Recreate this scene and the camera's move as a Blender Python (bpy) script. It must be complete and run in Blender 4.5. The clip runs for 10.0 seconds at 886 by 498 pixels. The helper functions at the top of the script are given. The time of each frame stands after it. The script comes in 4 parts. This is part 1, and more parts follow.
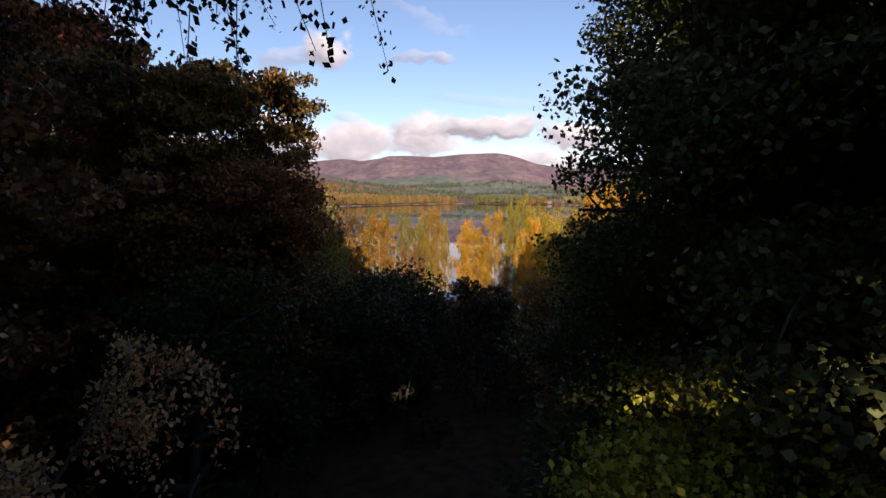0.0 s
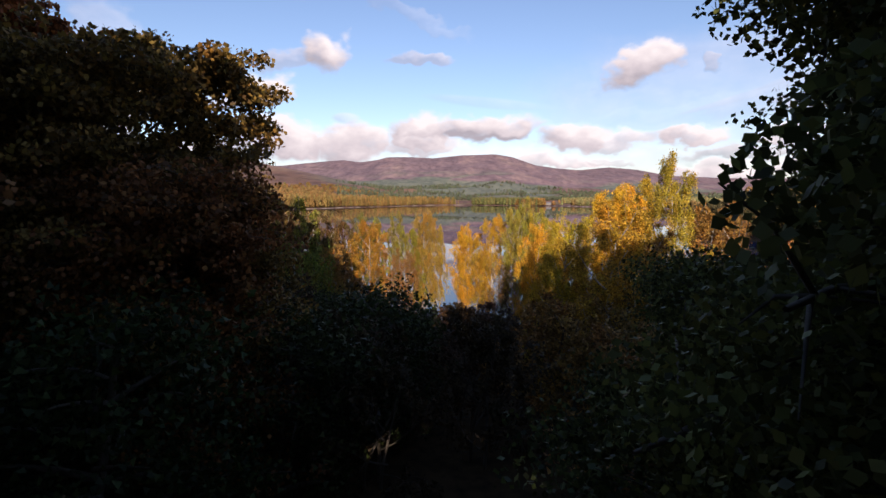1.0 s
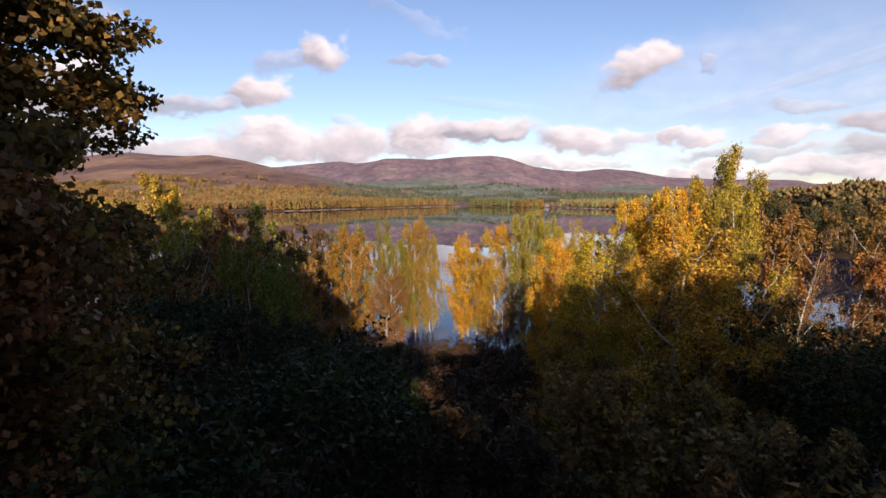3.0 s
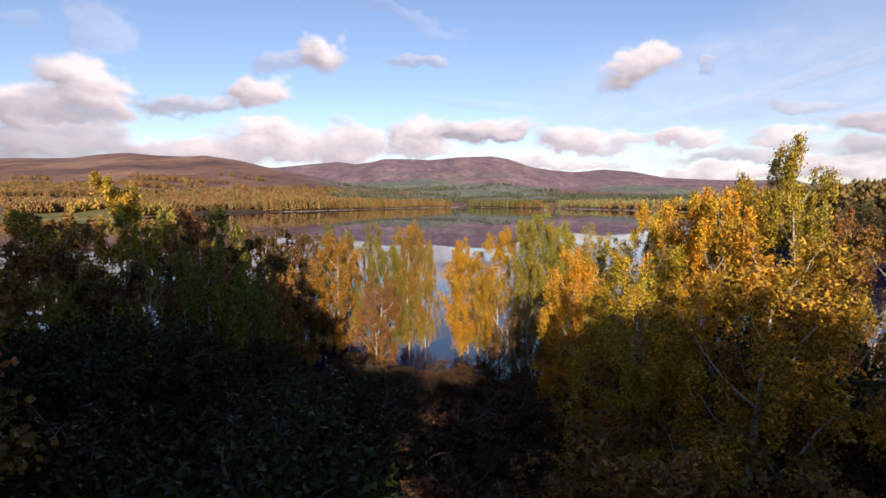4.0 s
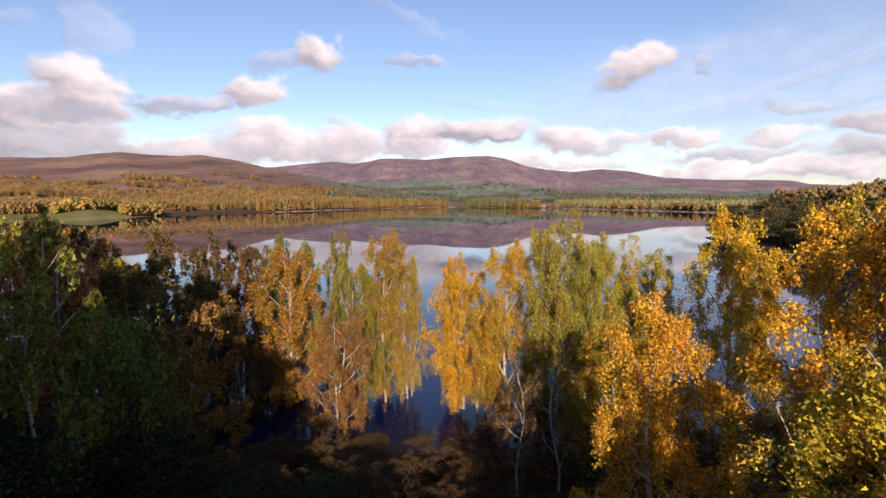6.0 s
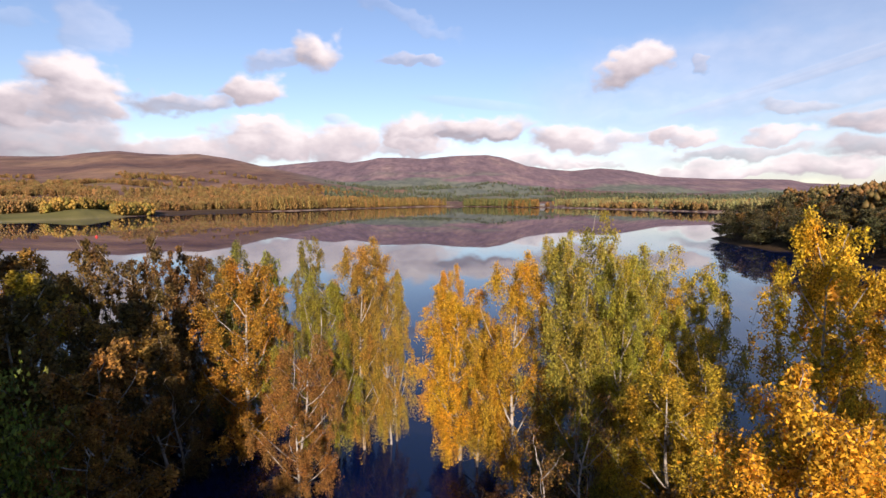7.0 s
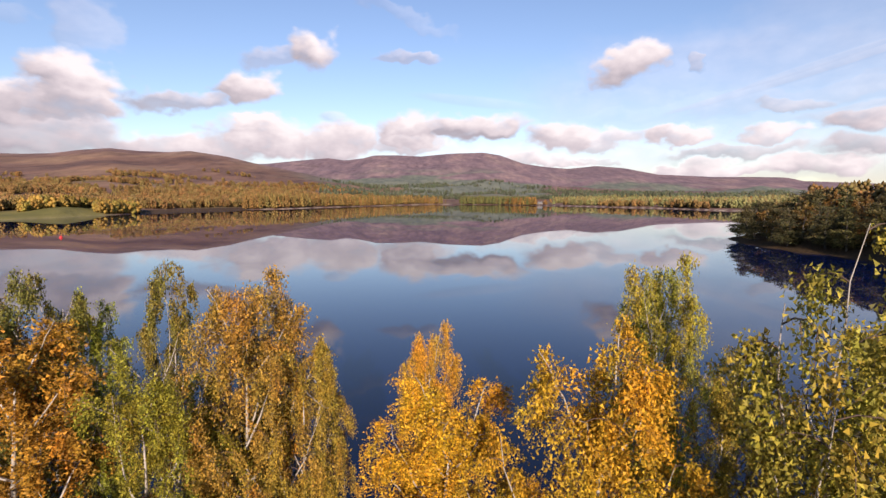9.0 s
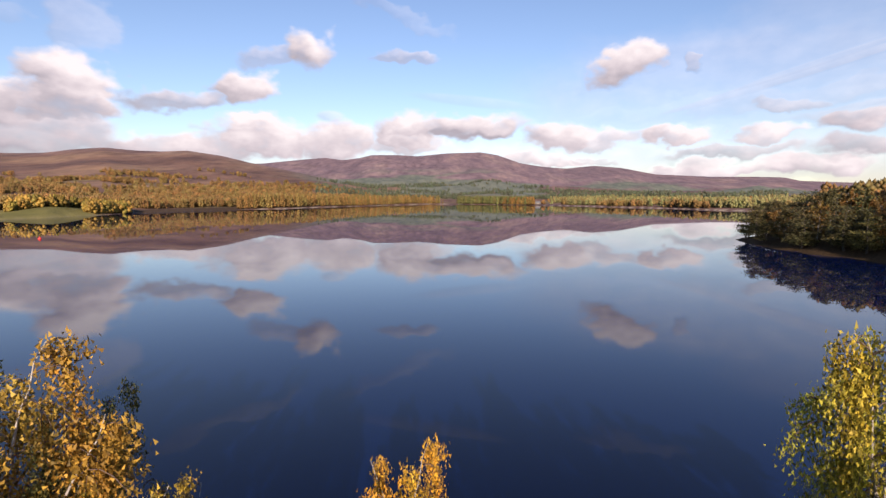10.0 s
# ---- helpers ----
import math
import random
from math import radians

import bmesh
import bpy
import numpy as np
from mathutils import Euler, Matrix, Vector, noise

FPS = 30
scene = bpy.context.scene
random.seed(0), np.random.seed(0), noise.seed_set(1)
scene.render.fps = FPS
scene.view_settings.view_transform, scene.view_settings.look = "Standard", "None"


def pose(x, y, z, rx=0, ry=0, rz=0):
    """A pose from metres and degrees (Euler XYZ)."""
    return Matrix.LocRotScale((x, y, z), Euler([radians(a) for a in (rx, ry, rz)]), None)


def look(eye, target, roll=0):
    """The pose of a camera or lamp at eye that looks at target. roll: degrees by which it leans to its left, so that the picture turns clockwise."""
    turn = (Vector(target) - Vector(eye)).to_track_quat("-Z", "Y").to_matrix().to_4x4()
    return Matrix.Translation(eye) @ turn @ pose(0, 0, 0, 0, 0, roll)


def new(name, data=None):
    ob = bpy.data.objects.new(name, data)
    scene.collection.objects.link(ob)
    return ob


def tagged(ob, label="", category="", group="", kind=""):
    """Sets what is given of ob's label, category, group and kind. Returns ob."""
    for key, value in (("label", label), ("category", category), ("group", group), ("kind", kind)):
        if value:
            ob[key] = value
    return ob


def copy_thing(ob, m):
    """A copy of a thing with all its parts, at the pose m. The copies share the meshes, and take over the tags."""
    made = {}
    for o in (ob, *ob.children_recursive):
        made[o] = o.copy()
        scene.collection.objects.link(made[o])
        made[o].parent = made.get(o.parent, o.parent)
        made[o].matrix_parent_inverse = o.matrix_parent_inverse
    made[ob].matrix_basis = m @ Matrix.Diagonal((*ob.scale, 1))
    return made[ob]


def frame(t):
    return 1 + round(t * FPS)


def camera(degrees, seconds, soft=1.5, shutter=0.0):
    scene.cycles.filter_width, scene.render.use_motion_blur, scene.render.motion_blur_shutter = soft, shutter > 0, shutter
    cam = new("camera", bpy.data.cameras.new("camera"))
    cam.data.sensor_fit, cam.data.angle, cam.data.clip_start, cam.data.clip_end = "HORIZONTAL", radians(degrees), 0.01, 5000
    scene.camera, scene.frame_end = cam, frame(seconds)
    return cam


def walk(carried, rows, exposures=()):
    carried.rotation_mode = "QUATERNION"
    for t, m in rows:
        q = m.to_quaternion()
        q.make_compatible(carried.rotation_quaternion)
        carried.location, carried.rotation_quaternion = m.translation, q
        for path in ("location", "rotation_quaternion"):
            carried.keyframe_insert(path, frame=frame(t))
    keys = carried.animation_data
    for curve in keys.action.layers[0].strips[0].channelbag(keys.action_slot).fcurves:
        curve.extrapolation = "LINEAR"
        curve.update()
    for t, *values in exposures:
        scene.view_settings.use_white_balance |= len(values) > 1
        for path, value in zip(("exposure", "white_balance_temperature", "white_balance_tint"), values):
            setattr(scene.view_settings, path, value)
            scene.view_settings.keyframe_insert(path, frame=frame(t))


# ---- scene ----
# ---------------------------------------------------------------- camera and its way
cam = camera(82.0, 10.0)
ROWS = [  # seconds, x, y, z, pitch, yaw
    (0.0, 0.00, 0.00, 14.24, -5.74, 0.63),
    (0.5, 0.22, 2.50, 14.41, -5.70, 0.55),
    (1.0, 0.41, 4.91, 14.53, -5.60, 0.49),
    (1.5, 0.48, 7.23, 14.62, -5.57, 0.41),
    (2.0, 0.58, 9.65, 14.75, -5.53, 0.37),
    (2.5, 0.68, 12.04, 14.86, -5.49, 0.31),
    (4.0, 0.90, 20.40, 15.06, -5.38, 0.07),
    (4.5, 1.03, 23.50, 15.10, -5.37, 0.01),
    (5.0, 1.18, 26.72, 15.17, -5.37, -0.07),
    (5.5, 1.38, 30.00, 15.21, -5.38, -0.16),
    (7.0, 2.03, 40.79, 15.40, -5.51, -0.48),
    (7.5, 2.19, 44.72, 15.40, -5.57, -0.60),
    (8.0, 2.42, 48.78, 15.35, -5.65, -0.69),
    (8.5, 2.62, 52.83, 15.28, -5.70, -0.77),
    (9.0, 2.83, 56.93, 15.19, -5.74, -0.86),
    (9.5, 3.00, 60.98, 15.11, -5.76, -1.00),
    (10.0, 3.15, 65.01, 15.02, -5.76, -1.15),
]
walk(cam, [(t, pose(x, y, z, 90 + pitch, 0, yaw)) for t, x, y, z, pitch, yaw in ROWS], exposures=((0.0, 0.6, 6600, 23), (10.0, 0.6, 6600, 23)))

# ---------------------------------------------------------------- sun, sky and clouds
SUN_AZ, SUN_EL = radians(177.0), radians(20.5)   # clockwise from +y; the sun stands low behind the camera
sun_dir = Vector((math.sin(SUN_AZ) * math.cos(SUN_EL), math.cos(SUN_AZ) * math.cos(SUN_EL), math.sin(SUN_EL)))
lamp = bpy.data.lights.new("sun", "SUN")
lamp.energy, lamp.angle, lamp.color = 5.0, radians(0.53), (1.0, 0.88, 0.70)
sun = new("sun", lamp)
sun.matrix_world = look(sun_dir * 200, (0, 0, 0))

HORIZON, FOCAL = 350.0, 902.0


def bearing(px):
    """Azimuth about the loch's viewpoint for a column of the last view."""
    return math.atan((px - 784 + 18) / FOCAL)


def height_angle(px, py):
    return math.atan((HORIZON - py) / FOCAL * math.cos(bearing(px)))


def build_world():
    world = bpy.data.worlds.new("sky")
    scene.world = world
    world.use_nodes = True
    nt = world.node_tree
    nt.nodes.clear()
    N, L = nt.nodes.new, nt.links.new
    out, bg = N("ShaderNodeOutputWorld"), N("ShaderNodeBackground")
    L(bg.outputs[0], out.inputs[0])
    bg.inputs["Strength"].default_value = 0.106
    sky = N("ShaderNodeTexSky")
    sky.sky_type, sky.sun_disc = "NISHITA", False
    sky.sun_elevation, sky.sun_rotation = SUN_EL, SUN_AZ
    sky.air_density, sky.dust_density, sky.ozone_density = 1.0, 0.35, 2.5

    def math_node(op, a, b=None, clamp=False):
        n = N("ShaderNodeMath")
        n.operation, n.use_clamp = op, clamp
        for k, v in enumerate((a, b)):
            if v is None:
                continue
            if isinstance(v, (int, float)):
                n.inputs[k].default_value = v
            else:
                L(v, n.inputs[k])
        return n.outputs[0]

    tc = N("ShaderNodeTexCoord")
    sep = N("ShaderNodeSeparateXYZ")
    L(tc.outputs["Generated"], sep.inputs[0])
    az = math_node("ARCTAN2", sep.outputs[0], sep.outputs[1])
    el = math_node("ARCSINE", sep.outputs[2])
    comb = N("ShaderNodeCombineXYZ")
    L(az, comb.inputs[0])
    L(el, comb.inputs[1])
    # ragged edges: two scales of noise bend the cloud outlines
    bent = comb.outputs[0]
    for scale, amount, detail in ((7.0, 0.10, 1.0), (20.0, 0.075, 2.0), (60.0, 0.022, 3.0)):
        st = N("ShaderNodeVectorMath")
        st.operation = "MULTIPLY"
        L(comb.outputs[0], st.inputs[0])
        st.inputs[1].default_value = (scale, scale * 1.5, scale)
        nz = N("ShaderNodeTexNoise")
        L(st.outputs[0], nz.inputs["Vector"])
        nz.inputs["Scale"].default_value, nz.inputs["Detail"].default_value = 1.0, detail
        sub = N("ShaderNodeVectorMath")
        sub.operation = "SUBTRACT"
        L(nz.outputs["Color"], sub.inputs[0])
        sub.inputs[1].default_value = (0.5, 0.5, 0.5)
        mul = N("ShaderNodeVectorMath")
        mul.operation = "MULTIPLY"
        L(sub.outputs[0], mul.inputs[0])
        mul.inputs[1].default_value = (amount, amount * 0.6, 0.0)
        add = N("ShaderNodeVectorMath")
        add.operation = "ADD"
        L(bent, add.inputs[0])
        L(mul.outputs[0], add.inputs[1])
        bent = add.outputs[0]
    # px, py, half width, half height (in last-view units), turn, thickness
    clouds = [
        (1100, 122, 78, 36, 14, 1.0), (1228, 122, 26, 15, 0, 0.5, -0.3),
        (552, 92, 56, 36, 0, 0.9), (490, 105, 60, 22, 10, 0.45, -0.4), (725, 110, 66, 15, -3, 0.5, -0.35),
        (450, 162, 56, 34, 0, 1.0), (320, 178, 130, 22, 0, 0.75, -0.45),
        (135, 146, 84, 54, -8, 1.0, 0.1), (25, 182, 70, 45, 0, 0.95, -0.1), (130, 190, 110, 26, 0, 0.9, -0.35), (90, 235, 170, 48, 0, 0.85, -0.45), (10, 255, 160, 40, 0, 0.85, -0.4),
        (330, 262, 190, 30, 0, 0.9, -0.15), (470, 250, 110, 38, 0, 1.0), (465, 224, 60, 12, 0, 0.95, 0.6), (600, 255, 80, 36, 0, 0.95),
        (720, 238, 66, 42, 0, 1.0, 0.15), (820, 228, 110, 26, 3, 0.95, -0.1), (830, 240, 70, 9, 3, 0.9, -0.8), (720, 262, 90, 20, 0, 0.8), (985, 244, 80, 28, 0, 1.0, 0.3),
        (1060, 252, 70, 16, 0, 0.8, 0.2), (1190, 245, 90, 16, 0, 0.95, 0.3), (1350, 240, 60, 20, 6, 0.85, 0.3), (1385, 183, 66, 15, 0, 0.55),
        (1500, 212, 100, 24, 0, 0.85), (1300, 272, 150, 14, 0, 0.7, -0.4), (1250, 300, 150, 16, 0, 0.9, 0.35), (1450, 296, 150, 22, 0, 0.9, 0.25), (1560, 258, 150, 28, 0, 0.8, -0.45),
        (960, 287, 90, 13, 0, 0.85, 0.35), (1040, 281, 50, 9, 0, 0.7, -0.2), (590, 210, 26, 10, 0, 0.35),
        (1390, 140, 330, 10, 13, 0.34), (1430, 118, 200, 7, 14, 0.3), (1400, 170, 300, 26, 8, 0.3), (1530, 190, 190, 22, 4, 0.4), (1180, 200, 260, 18, 5, 0.2), (170, 60, 55, 60, -30, 0.22),
        (700, 30, 120, 14, -22, 0.14), (40, 30, 60, 20, 20, 0.12), (840, 185, 120, 10, -6, 0.14),
        (1300, 190, 520, 150, 0, 0.22), (1500, 60, 300, 120, 0, 0.12), (784, 300, 1500, 42, 0, 0.4), (760, -70, 150, 12, 8, 0.12), (380, -60, 180, 14, -12, 0.14), (1150, -110, 130, 14, 0, 0.12),
        (-300, 220, 260, 60, 0, 0.8), (1900, 240, 300, 50, 0, 0.8), (-900, 150, 500, 60, 0, 0.6), (2600, 160, 500, 60, 0, 0.5),
    ]
    total, lit, weight = None, None, None
    for px, py, hw, hh, turn, thick, *tone in clouds:
        mp = N("ShaderNodeMapping")
        mp.vector_type = "TEXTURE"
        L(comb.outputs[0] if hh < 13 and thick < 0.5 else bent, mp.inputs["Vector"])
        c = math.cos(bearing(px))
        mp.inputs["Location"].default_value = (bearing(px), height_angle(px, py), 0)
        mp.inputs["Rotation"].default_value = (0, 0, radians(turn))
        mp.inputs["Scale"].default_value = (hw * c * c / FOCAL, hh * c / FOCAL, 1)
        ln = N("ShaderNodeVectorMath")
        ln.operation = "LENGTH"
        L(mp.outputs[0], ln.inputs[0])
        mr = N("ShaderNodeMapRange")
        mr.interpolation_type = "SMOOTHSTEP"
        L(ln.outputs["Value"], mr.inputs["Value"])
        for k, v in zip(("From Min", "From Max", "To Min", "To Max"), (0.62, 1.12, thick * 1.1, 0.0)):
            mr.inputs[k].default_value = v
        m = mr.outputs[0]
        dt = N("ShaderNodeVectorMath")
        dt.operation = "DOT_PRODUCT"
        L(mp.outputs[0], dt.inputs[0])
        dt.inputs[1].default_value = (0.42, 0.75, 0)
        w = math_node("MULTIPLY", m, math_node("ADD", dt.outputs["Value"], tone[0]) if tone else dt.outputs["Value"])
        total = m if total is None else math_node("MAXIMUM", total, m)
        lit = w if lit is None else math_node("ADD", lit, w)
        weight = m if weight is None else math_node("ADD", weight, m)
    shade = math_node("DIVIDE", lit, math_node("ADD", weight, 0.02))
    puff = N("ShaderNodeTexNoise")
    st = N("ShaderNodeVectorMath")
    st.operation = "MULTIPLY"
    L(comb.outputs[0], st.inputs[0])
    st.inputs[1].default_value = (24.0, 40.0, 24.0)
    L(st.outputs[0], puff.inputs["Vector"])
    puff.inputs["Detail"].default_value = 4.0
    puff.inputs["Scale"].default_value = 1.0
    puffed = math_node("MULTIPLY", math_node("SUBTRACT", puff.outputs["Fac"], 0.5), 0.9)
    shade = math_node("ADD", math_node("ADD", math_node("MULTIPLY", shade, 1.0), puffed), 0.5, clamp=True)
    ramp = N("ShaderNodeValToRGB")
    L(shade, ramp.inputs[0])
    ramp.color_ramp.elements[0].color = (2.9, 2.8, 3.0, 1)
    ramp.color_ramp.elements[1].color = (6.4, 6.15, 5.9, 1)
    e = ramp.color_ramp.elements.new(0.45)
    e.color = (4.45, 4.2, 4.25, 1)
    mix = N("ShaderNodeMix")
    mix.data_type = "RGBA"
    dens = math_node("MULTIPLY", total, math_node("ADD", math_node("MULTIPLY", puff.outputs["Fac"], 0.7), 0.62), clamp=True)
    L(dens, mix.inputs["Factor"])
    L(sky.outputs[0], mix.inputs["A"])
    L(ramp.outputs[0], mix.inputs["B"])
    L(mix.outputs["Result"], bg.inputs["Color"])


build_world()


# ---------------------------------------------------------------- materials
def node_mat(name):
    m = bpy.data.materials.new(name)
    m.use_nodes = True
    nt = m.node_tree
    bsdf = nt.nodes["Principled BSDF"]
    return m, nt, bsdf


def noise_node(nt, scale, detail=4.0, coord="Object", stretch=None, rough=0.55):
    tc = nt.nodes.new("ShaderNodeTexCoord")
    nz = nt.nodes.new("ShaderNodeTexNoise")
    nz.inputs["Scale"].default_value, nz.inputs["Detail"].default_value = scale, detail
    nz.inputs["Roughness"].default_value = rough
    src = tc.outputs[coord]
    if stretch:
        mp = nt.nodes.new("ShaderNodeMapping")
        mp.inputs["Scale"].default_value = stretch
        nt.links.new(src, mp.inputs["Vector"])
        src = mp.outputs[0]
    nt.links.new(src, nz.inputs["Vector"])
    return nz.outputs["Fac"]


def ramp_node(nt, fac, stops):
    r = nt.nodes.new("ShaderNodeValToRGB")
    nt.links.new(fac, r.inputs[0])
    els = r.color_ramp.elements
    while len(els) < len(stops):
        els.new(0.5)
    for e, (p, c) in zip(els, stops):
        e.position, e.color = p, (*c, 1)
    return r.outputs["Color"]


def mix_node(nt, fac, a, b, blend="MIX"):
    m = nt.nodes.new("ShaderNodeMix")
    m.data_type, m.blend_type = "RGBA", blend
    for key, v in (("Factor", fac), ("A", a), ("B", b)):
        if isinstance(v, (int, float)):
            m.inputs[key].default_value = v
        elif isinstance(v, tuple):
            m.inputs[key].default_value = (*v, 1)
        else:
            nt.links.new(v, m.inputs[key])
    return m.outputs["Result"]


def leaf_material(name, spread=0.72, through_light=0.3, tree_tone=False):
    """Leaves: the tree's own colour, varied leaf by leaf and in patches, with light coming through."""
    m, nt, bsdf = node_mat(name)
    info = nt.nodes.new("ShaderNodeObjectInfo")
    geo = nt.nodes.new("ShaderNodeNewGeometry")
    bright = ramp_node(nt, geo.outputs["Random Per Island"], [(0.0, (1 - spread,) * 3), (0.55, (0.95, 0.95, 0.95)), (1.0, (1 + spread * 0.9, 1 + spread * 0.8, 1 + spread * 0.4))])
    col = mix_node(nt, 1.0, info.outputs["Color"], bright, "MULTIPLY")
    patch = ramp_node(nt, noise_node(nt, 1.1, 3.0, "Object", (1, 1, 0.4)), [(0.33, (1.1, 0.8, 0.66)), (0.5, (1, 1, 1)), (0.67, (0.76, 0.98, 0.9))])
    col = mix_node(nt, 0.65, col, patch, "MULTIPLY")
    if tree_tone:
        tone = nt.nodes.new("ShaderNodeAttribute")
        tone.attribute_name = "tone"
        col = mix_node(nt, 1.0, col, tone.outputs["Color"], "MULTIPLY")
    nt.links.new(col, bsdf.inputs["Base Color"])
    bsdf.inputs["Roughness"].default_value = 0.55
    bsdf.inputs["Specular IOR Level"].default_value = 0.2
    tr = nt.nodes.new("ShaderNodeBsdfTranslucent")
    nt.links.new(col, tr.inputs["Color"])
    mx = nt.nodes.new("ShaderNodeMixShader")
    mx.inputs[0].default_value = through_light
    nt.links.new(bsdf.outputs[0], mx.inputs[1])
    nt.links.new(tr.outputs[0], mx.inputs[2])
    nt.links.new(mx.outputs[0], nt.nodes["Material Output"].inputs["Surface"])
    return m


def bark_material(name, light, dark, stretch, threshold):
    m, nt, bsdf = node_mat(name)
    marks = noise_node(nt, 3.0, 5.0, "Object", stretch)
    col = ramp_node(nt, marks, [(threshold - 0.08, dark), (threshold, light), (0.8, tuple(c * 0.85 for c in light))])
    stain = ramp_node(nt, noise_node(nt, 0.9, 3.0), [(0.3, (0.62, 0.58, 0.5)), (0.6, (1, 1, 1))])
    nt.links.new(mix_node(nt, 1.0, col, stain, "MULTIPLY"), bsdf.inputs["Base Color"])
    bsdf.inputs["Roughness"].default_value = 0.8
    bump = nt.nodes.new("ShaderNodeBump")
    bump.inputs["Strength"].default_value, bump.inputs["Distance"].default_value = 0.5, 0.03
    nt.links.new(marks, bump.inputs["Height"])
    nt.links.new(bump.outputs[0], bsdf.inputs["Normal"])
    return m


LEAF = leaf_material("autumn leaves")
FAR_LEAF = leaf_material("distant leaves", 0.22, 0.1, True)
BIRCH_BARK = bark_material("birch bark", (0.44, 0.40, 0.35), (0.06, 0.05, 0.045), (0.7, 0.7, 2.2), 0.44)
TWIG = bark_material("dark twigs", (0.13, 0.085, 0.06), (0.05, 0.035, 0.03), (1, 1, 0.4), 0.45)
DARK_BARK = bark_material("grey bark", (0.085, 0.07, 0.055), (0.03, 0.025, 0.02), (2, 2, 0.4), 0.45)


def water_material():
    m, nt, bsdf = node_mat("loch water")
    bsdf.inputs["Base Color"].default_value = (0.0008, 0.006, 0.04, 1)
    bsdf.inputs["Roughness"].default_value = 0.015
    bsdf.inputs["IOR"].default_value = 1.333
    bump = nt.nodes.new("ShaderNodeBump")
    bump.inputs["Strength"].default_value, bump.inputs["Distance"].default_value = 0.05, 0.02
    nt.links.new(noise_node(nt, 0.35, 3.0), bump.inputs["Height"])
    nt.links.new(bump.outputs[0], bsdf.inputs["Normal"])
    return m


WATER = water_material()


def ground_material():
    m, nt, bsdf = node_mat("moor and shore")
    at = nt.nodes.new("ShaderNodeAttribute")
    at.attribute_name = "cover"
    sep = nt.nodes.new("ShaderNodeSeparateColor")
    nt.links.new(at.outputs["Color"], sep.inputs[0])
    big, fine = noise_node(nt, 0.005, 7.0, stretch=(1, 0.3, 1)), noise_node(nt, 0.03, 6.0, stretch=(1, 0.35, 1))
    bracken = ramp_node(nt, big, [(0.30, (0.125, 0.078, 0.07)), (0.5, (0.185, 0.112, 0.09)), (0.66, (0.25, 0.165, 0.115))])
    # paler mauve for the far hills: distance haze put into the colour
    hazy_heather = ramp_node(nt, big, [(0.30, (0.155, 0.115, 0.135)), (0.5, (0.205, 0.145, 0.165)), (0.66, (0.255, 0.185, 0.185))])
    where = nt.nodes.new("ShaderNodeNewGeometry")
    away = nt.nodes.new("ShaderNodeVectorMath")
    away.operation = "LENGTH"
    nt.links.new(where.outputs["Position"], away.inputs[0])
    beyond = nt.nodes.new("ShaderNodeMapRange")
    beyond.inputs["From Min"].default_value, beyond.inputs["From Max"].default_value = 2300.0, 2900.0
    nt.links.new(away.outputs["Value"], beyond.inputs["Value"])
    hazy_heather = mix_node(nt, beyond.outputs[0], bracken, hazy_heather)
    hazy_heather = mix_node(nt, 0.8, hazy_heather, ramp_node(nt, fine, [(0.3, (0.62, 0.6, 0.62)), (0.6, (1.12, 1.08, 1.0))]), "MULTIPLY")
    hazy_heather = mix_node(nt, 0.7, hazy_heather, ramp_node(nt, noise_node(nt, 0.014, 8.0, stretch=(1, 0.22, 1), rough=0.68), [(0.36, (0.6, 0.6, 0.64)), (0.5, (1.0, 1.0, 1.0)), (0.66, (1.25, 1.2, 1.1))]), "MULTIPLY")
    grass = ramp_node(nt, fine, [(0.3, (0.10, 0.10, 0.03)), (0.6, (0.21, 0.18, 0.06))])
    # these greens are paled too, to stand for haze
    pines = ramp_node(nt, fine, [(0.35, (0.105, 0.12, 0.10)), (0.6, (0.165, 0.175, 0.135))])
    sand = ramp_node(nt, noise_node(nt, 0.4, 5.0), [(0.3, (0.28, 0.21, 0.15)), (0.6, (0.45, 0.37, 0.28))])
    col = mix_node(nt, sep.outputs[0], hazy_heather, grass)
    col = mix_node(nt, sep.outputs[1], col, pines)
    col = mix_node(nt, sep.outputs[2], col, sand)
    litter = ramp_node(nt, noise_node(nt, 1.6, 6.0), [(0.3, (0.022, 0.015, 0.009)), (0.6, (0.065, 0.04, 0.019))])
    col = mix_node(nt, at.outputs["Alpha"], litter, col)
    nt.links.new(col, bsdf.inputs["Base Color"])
    bsdf.inputs["Roughness"].default_value = 0.95
    bump = nt.nodes.new("ShaderNodeBump")
    bump.inputs["Strength"].default_value, bump.inputs["Distance"].default_value = 0.8, 13.0
    nt.links.new(noise_node(nt, 0.007, 7.0, rough=0.6), bump.inputs["Height"])
    far_bump = nt.nodes.new("ShaderNodeMix")
    far_bump.data_type = "VECTOR"
    geo = nt.nodes.new("ShaderNodeNewGeometry")
    nt.links.new(at.outputs["Alpha"], far_bump.inputs["Factor"])
    nt.links.new(geo.outputs["Normal"], far_bump.inputs["A"])
    nt.links.new(bump.outputs[0], far_bump.inputs["B"])
    nt.links.new(far_bump.outputs["Result"], bsdf.inputs["Normal"])
    bsdf.inputs["Specular IOR Level"].default_value = 0.1
    return m


GROUND = ground_material()

# ---------------------------------------------------------------- the land as one sheet
CENTRE = (3.15, 65.0)
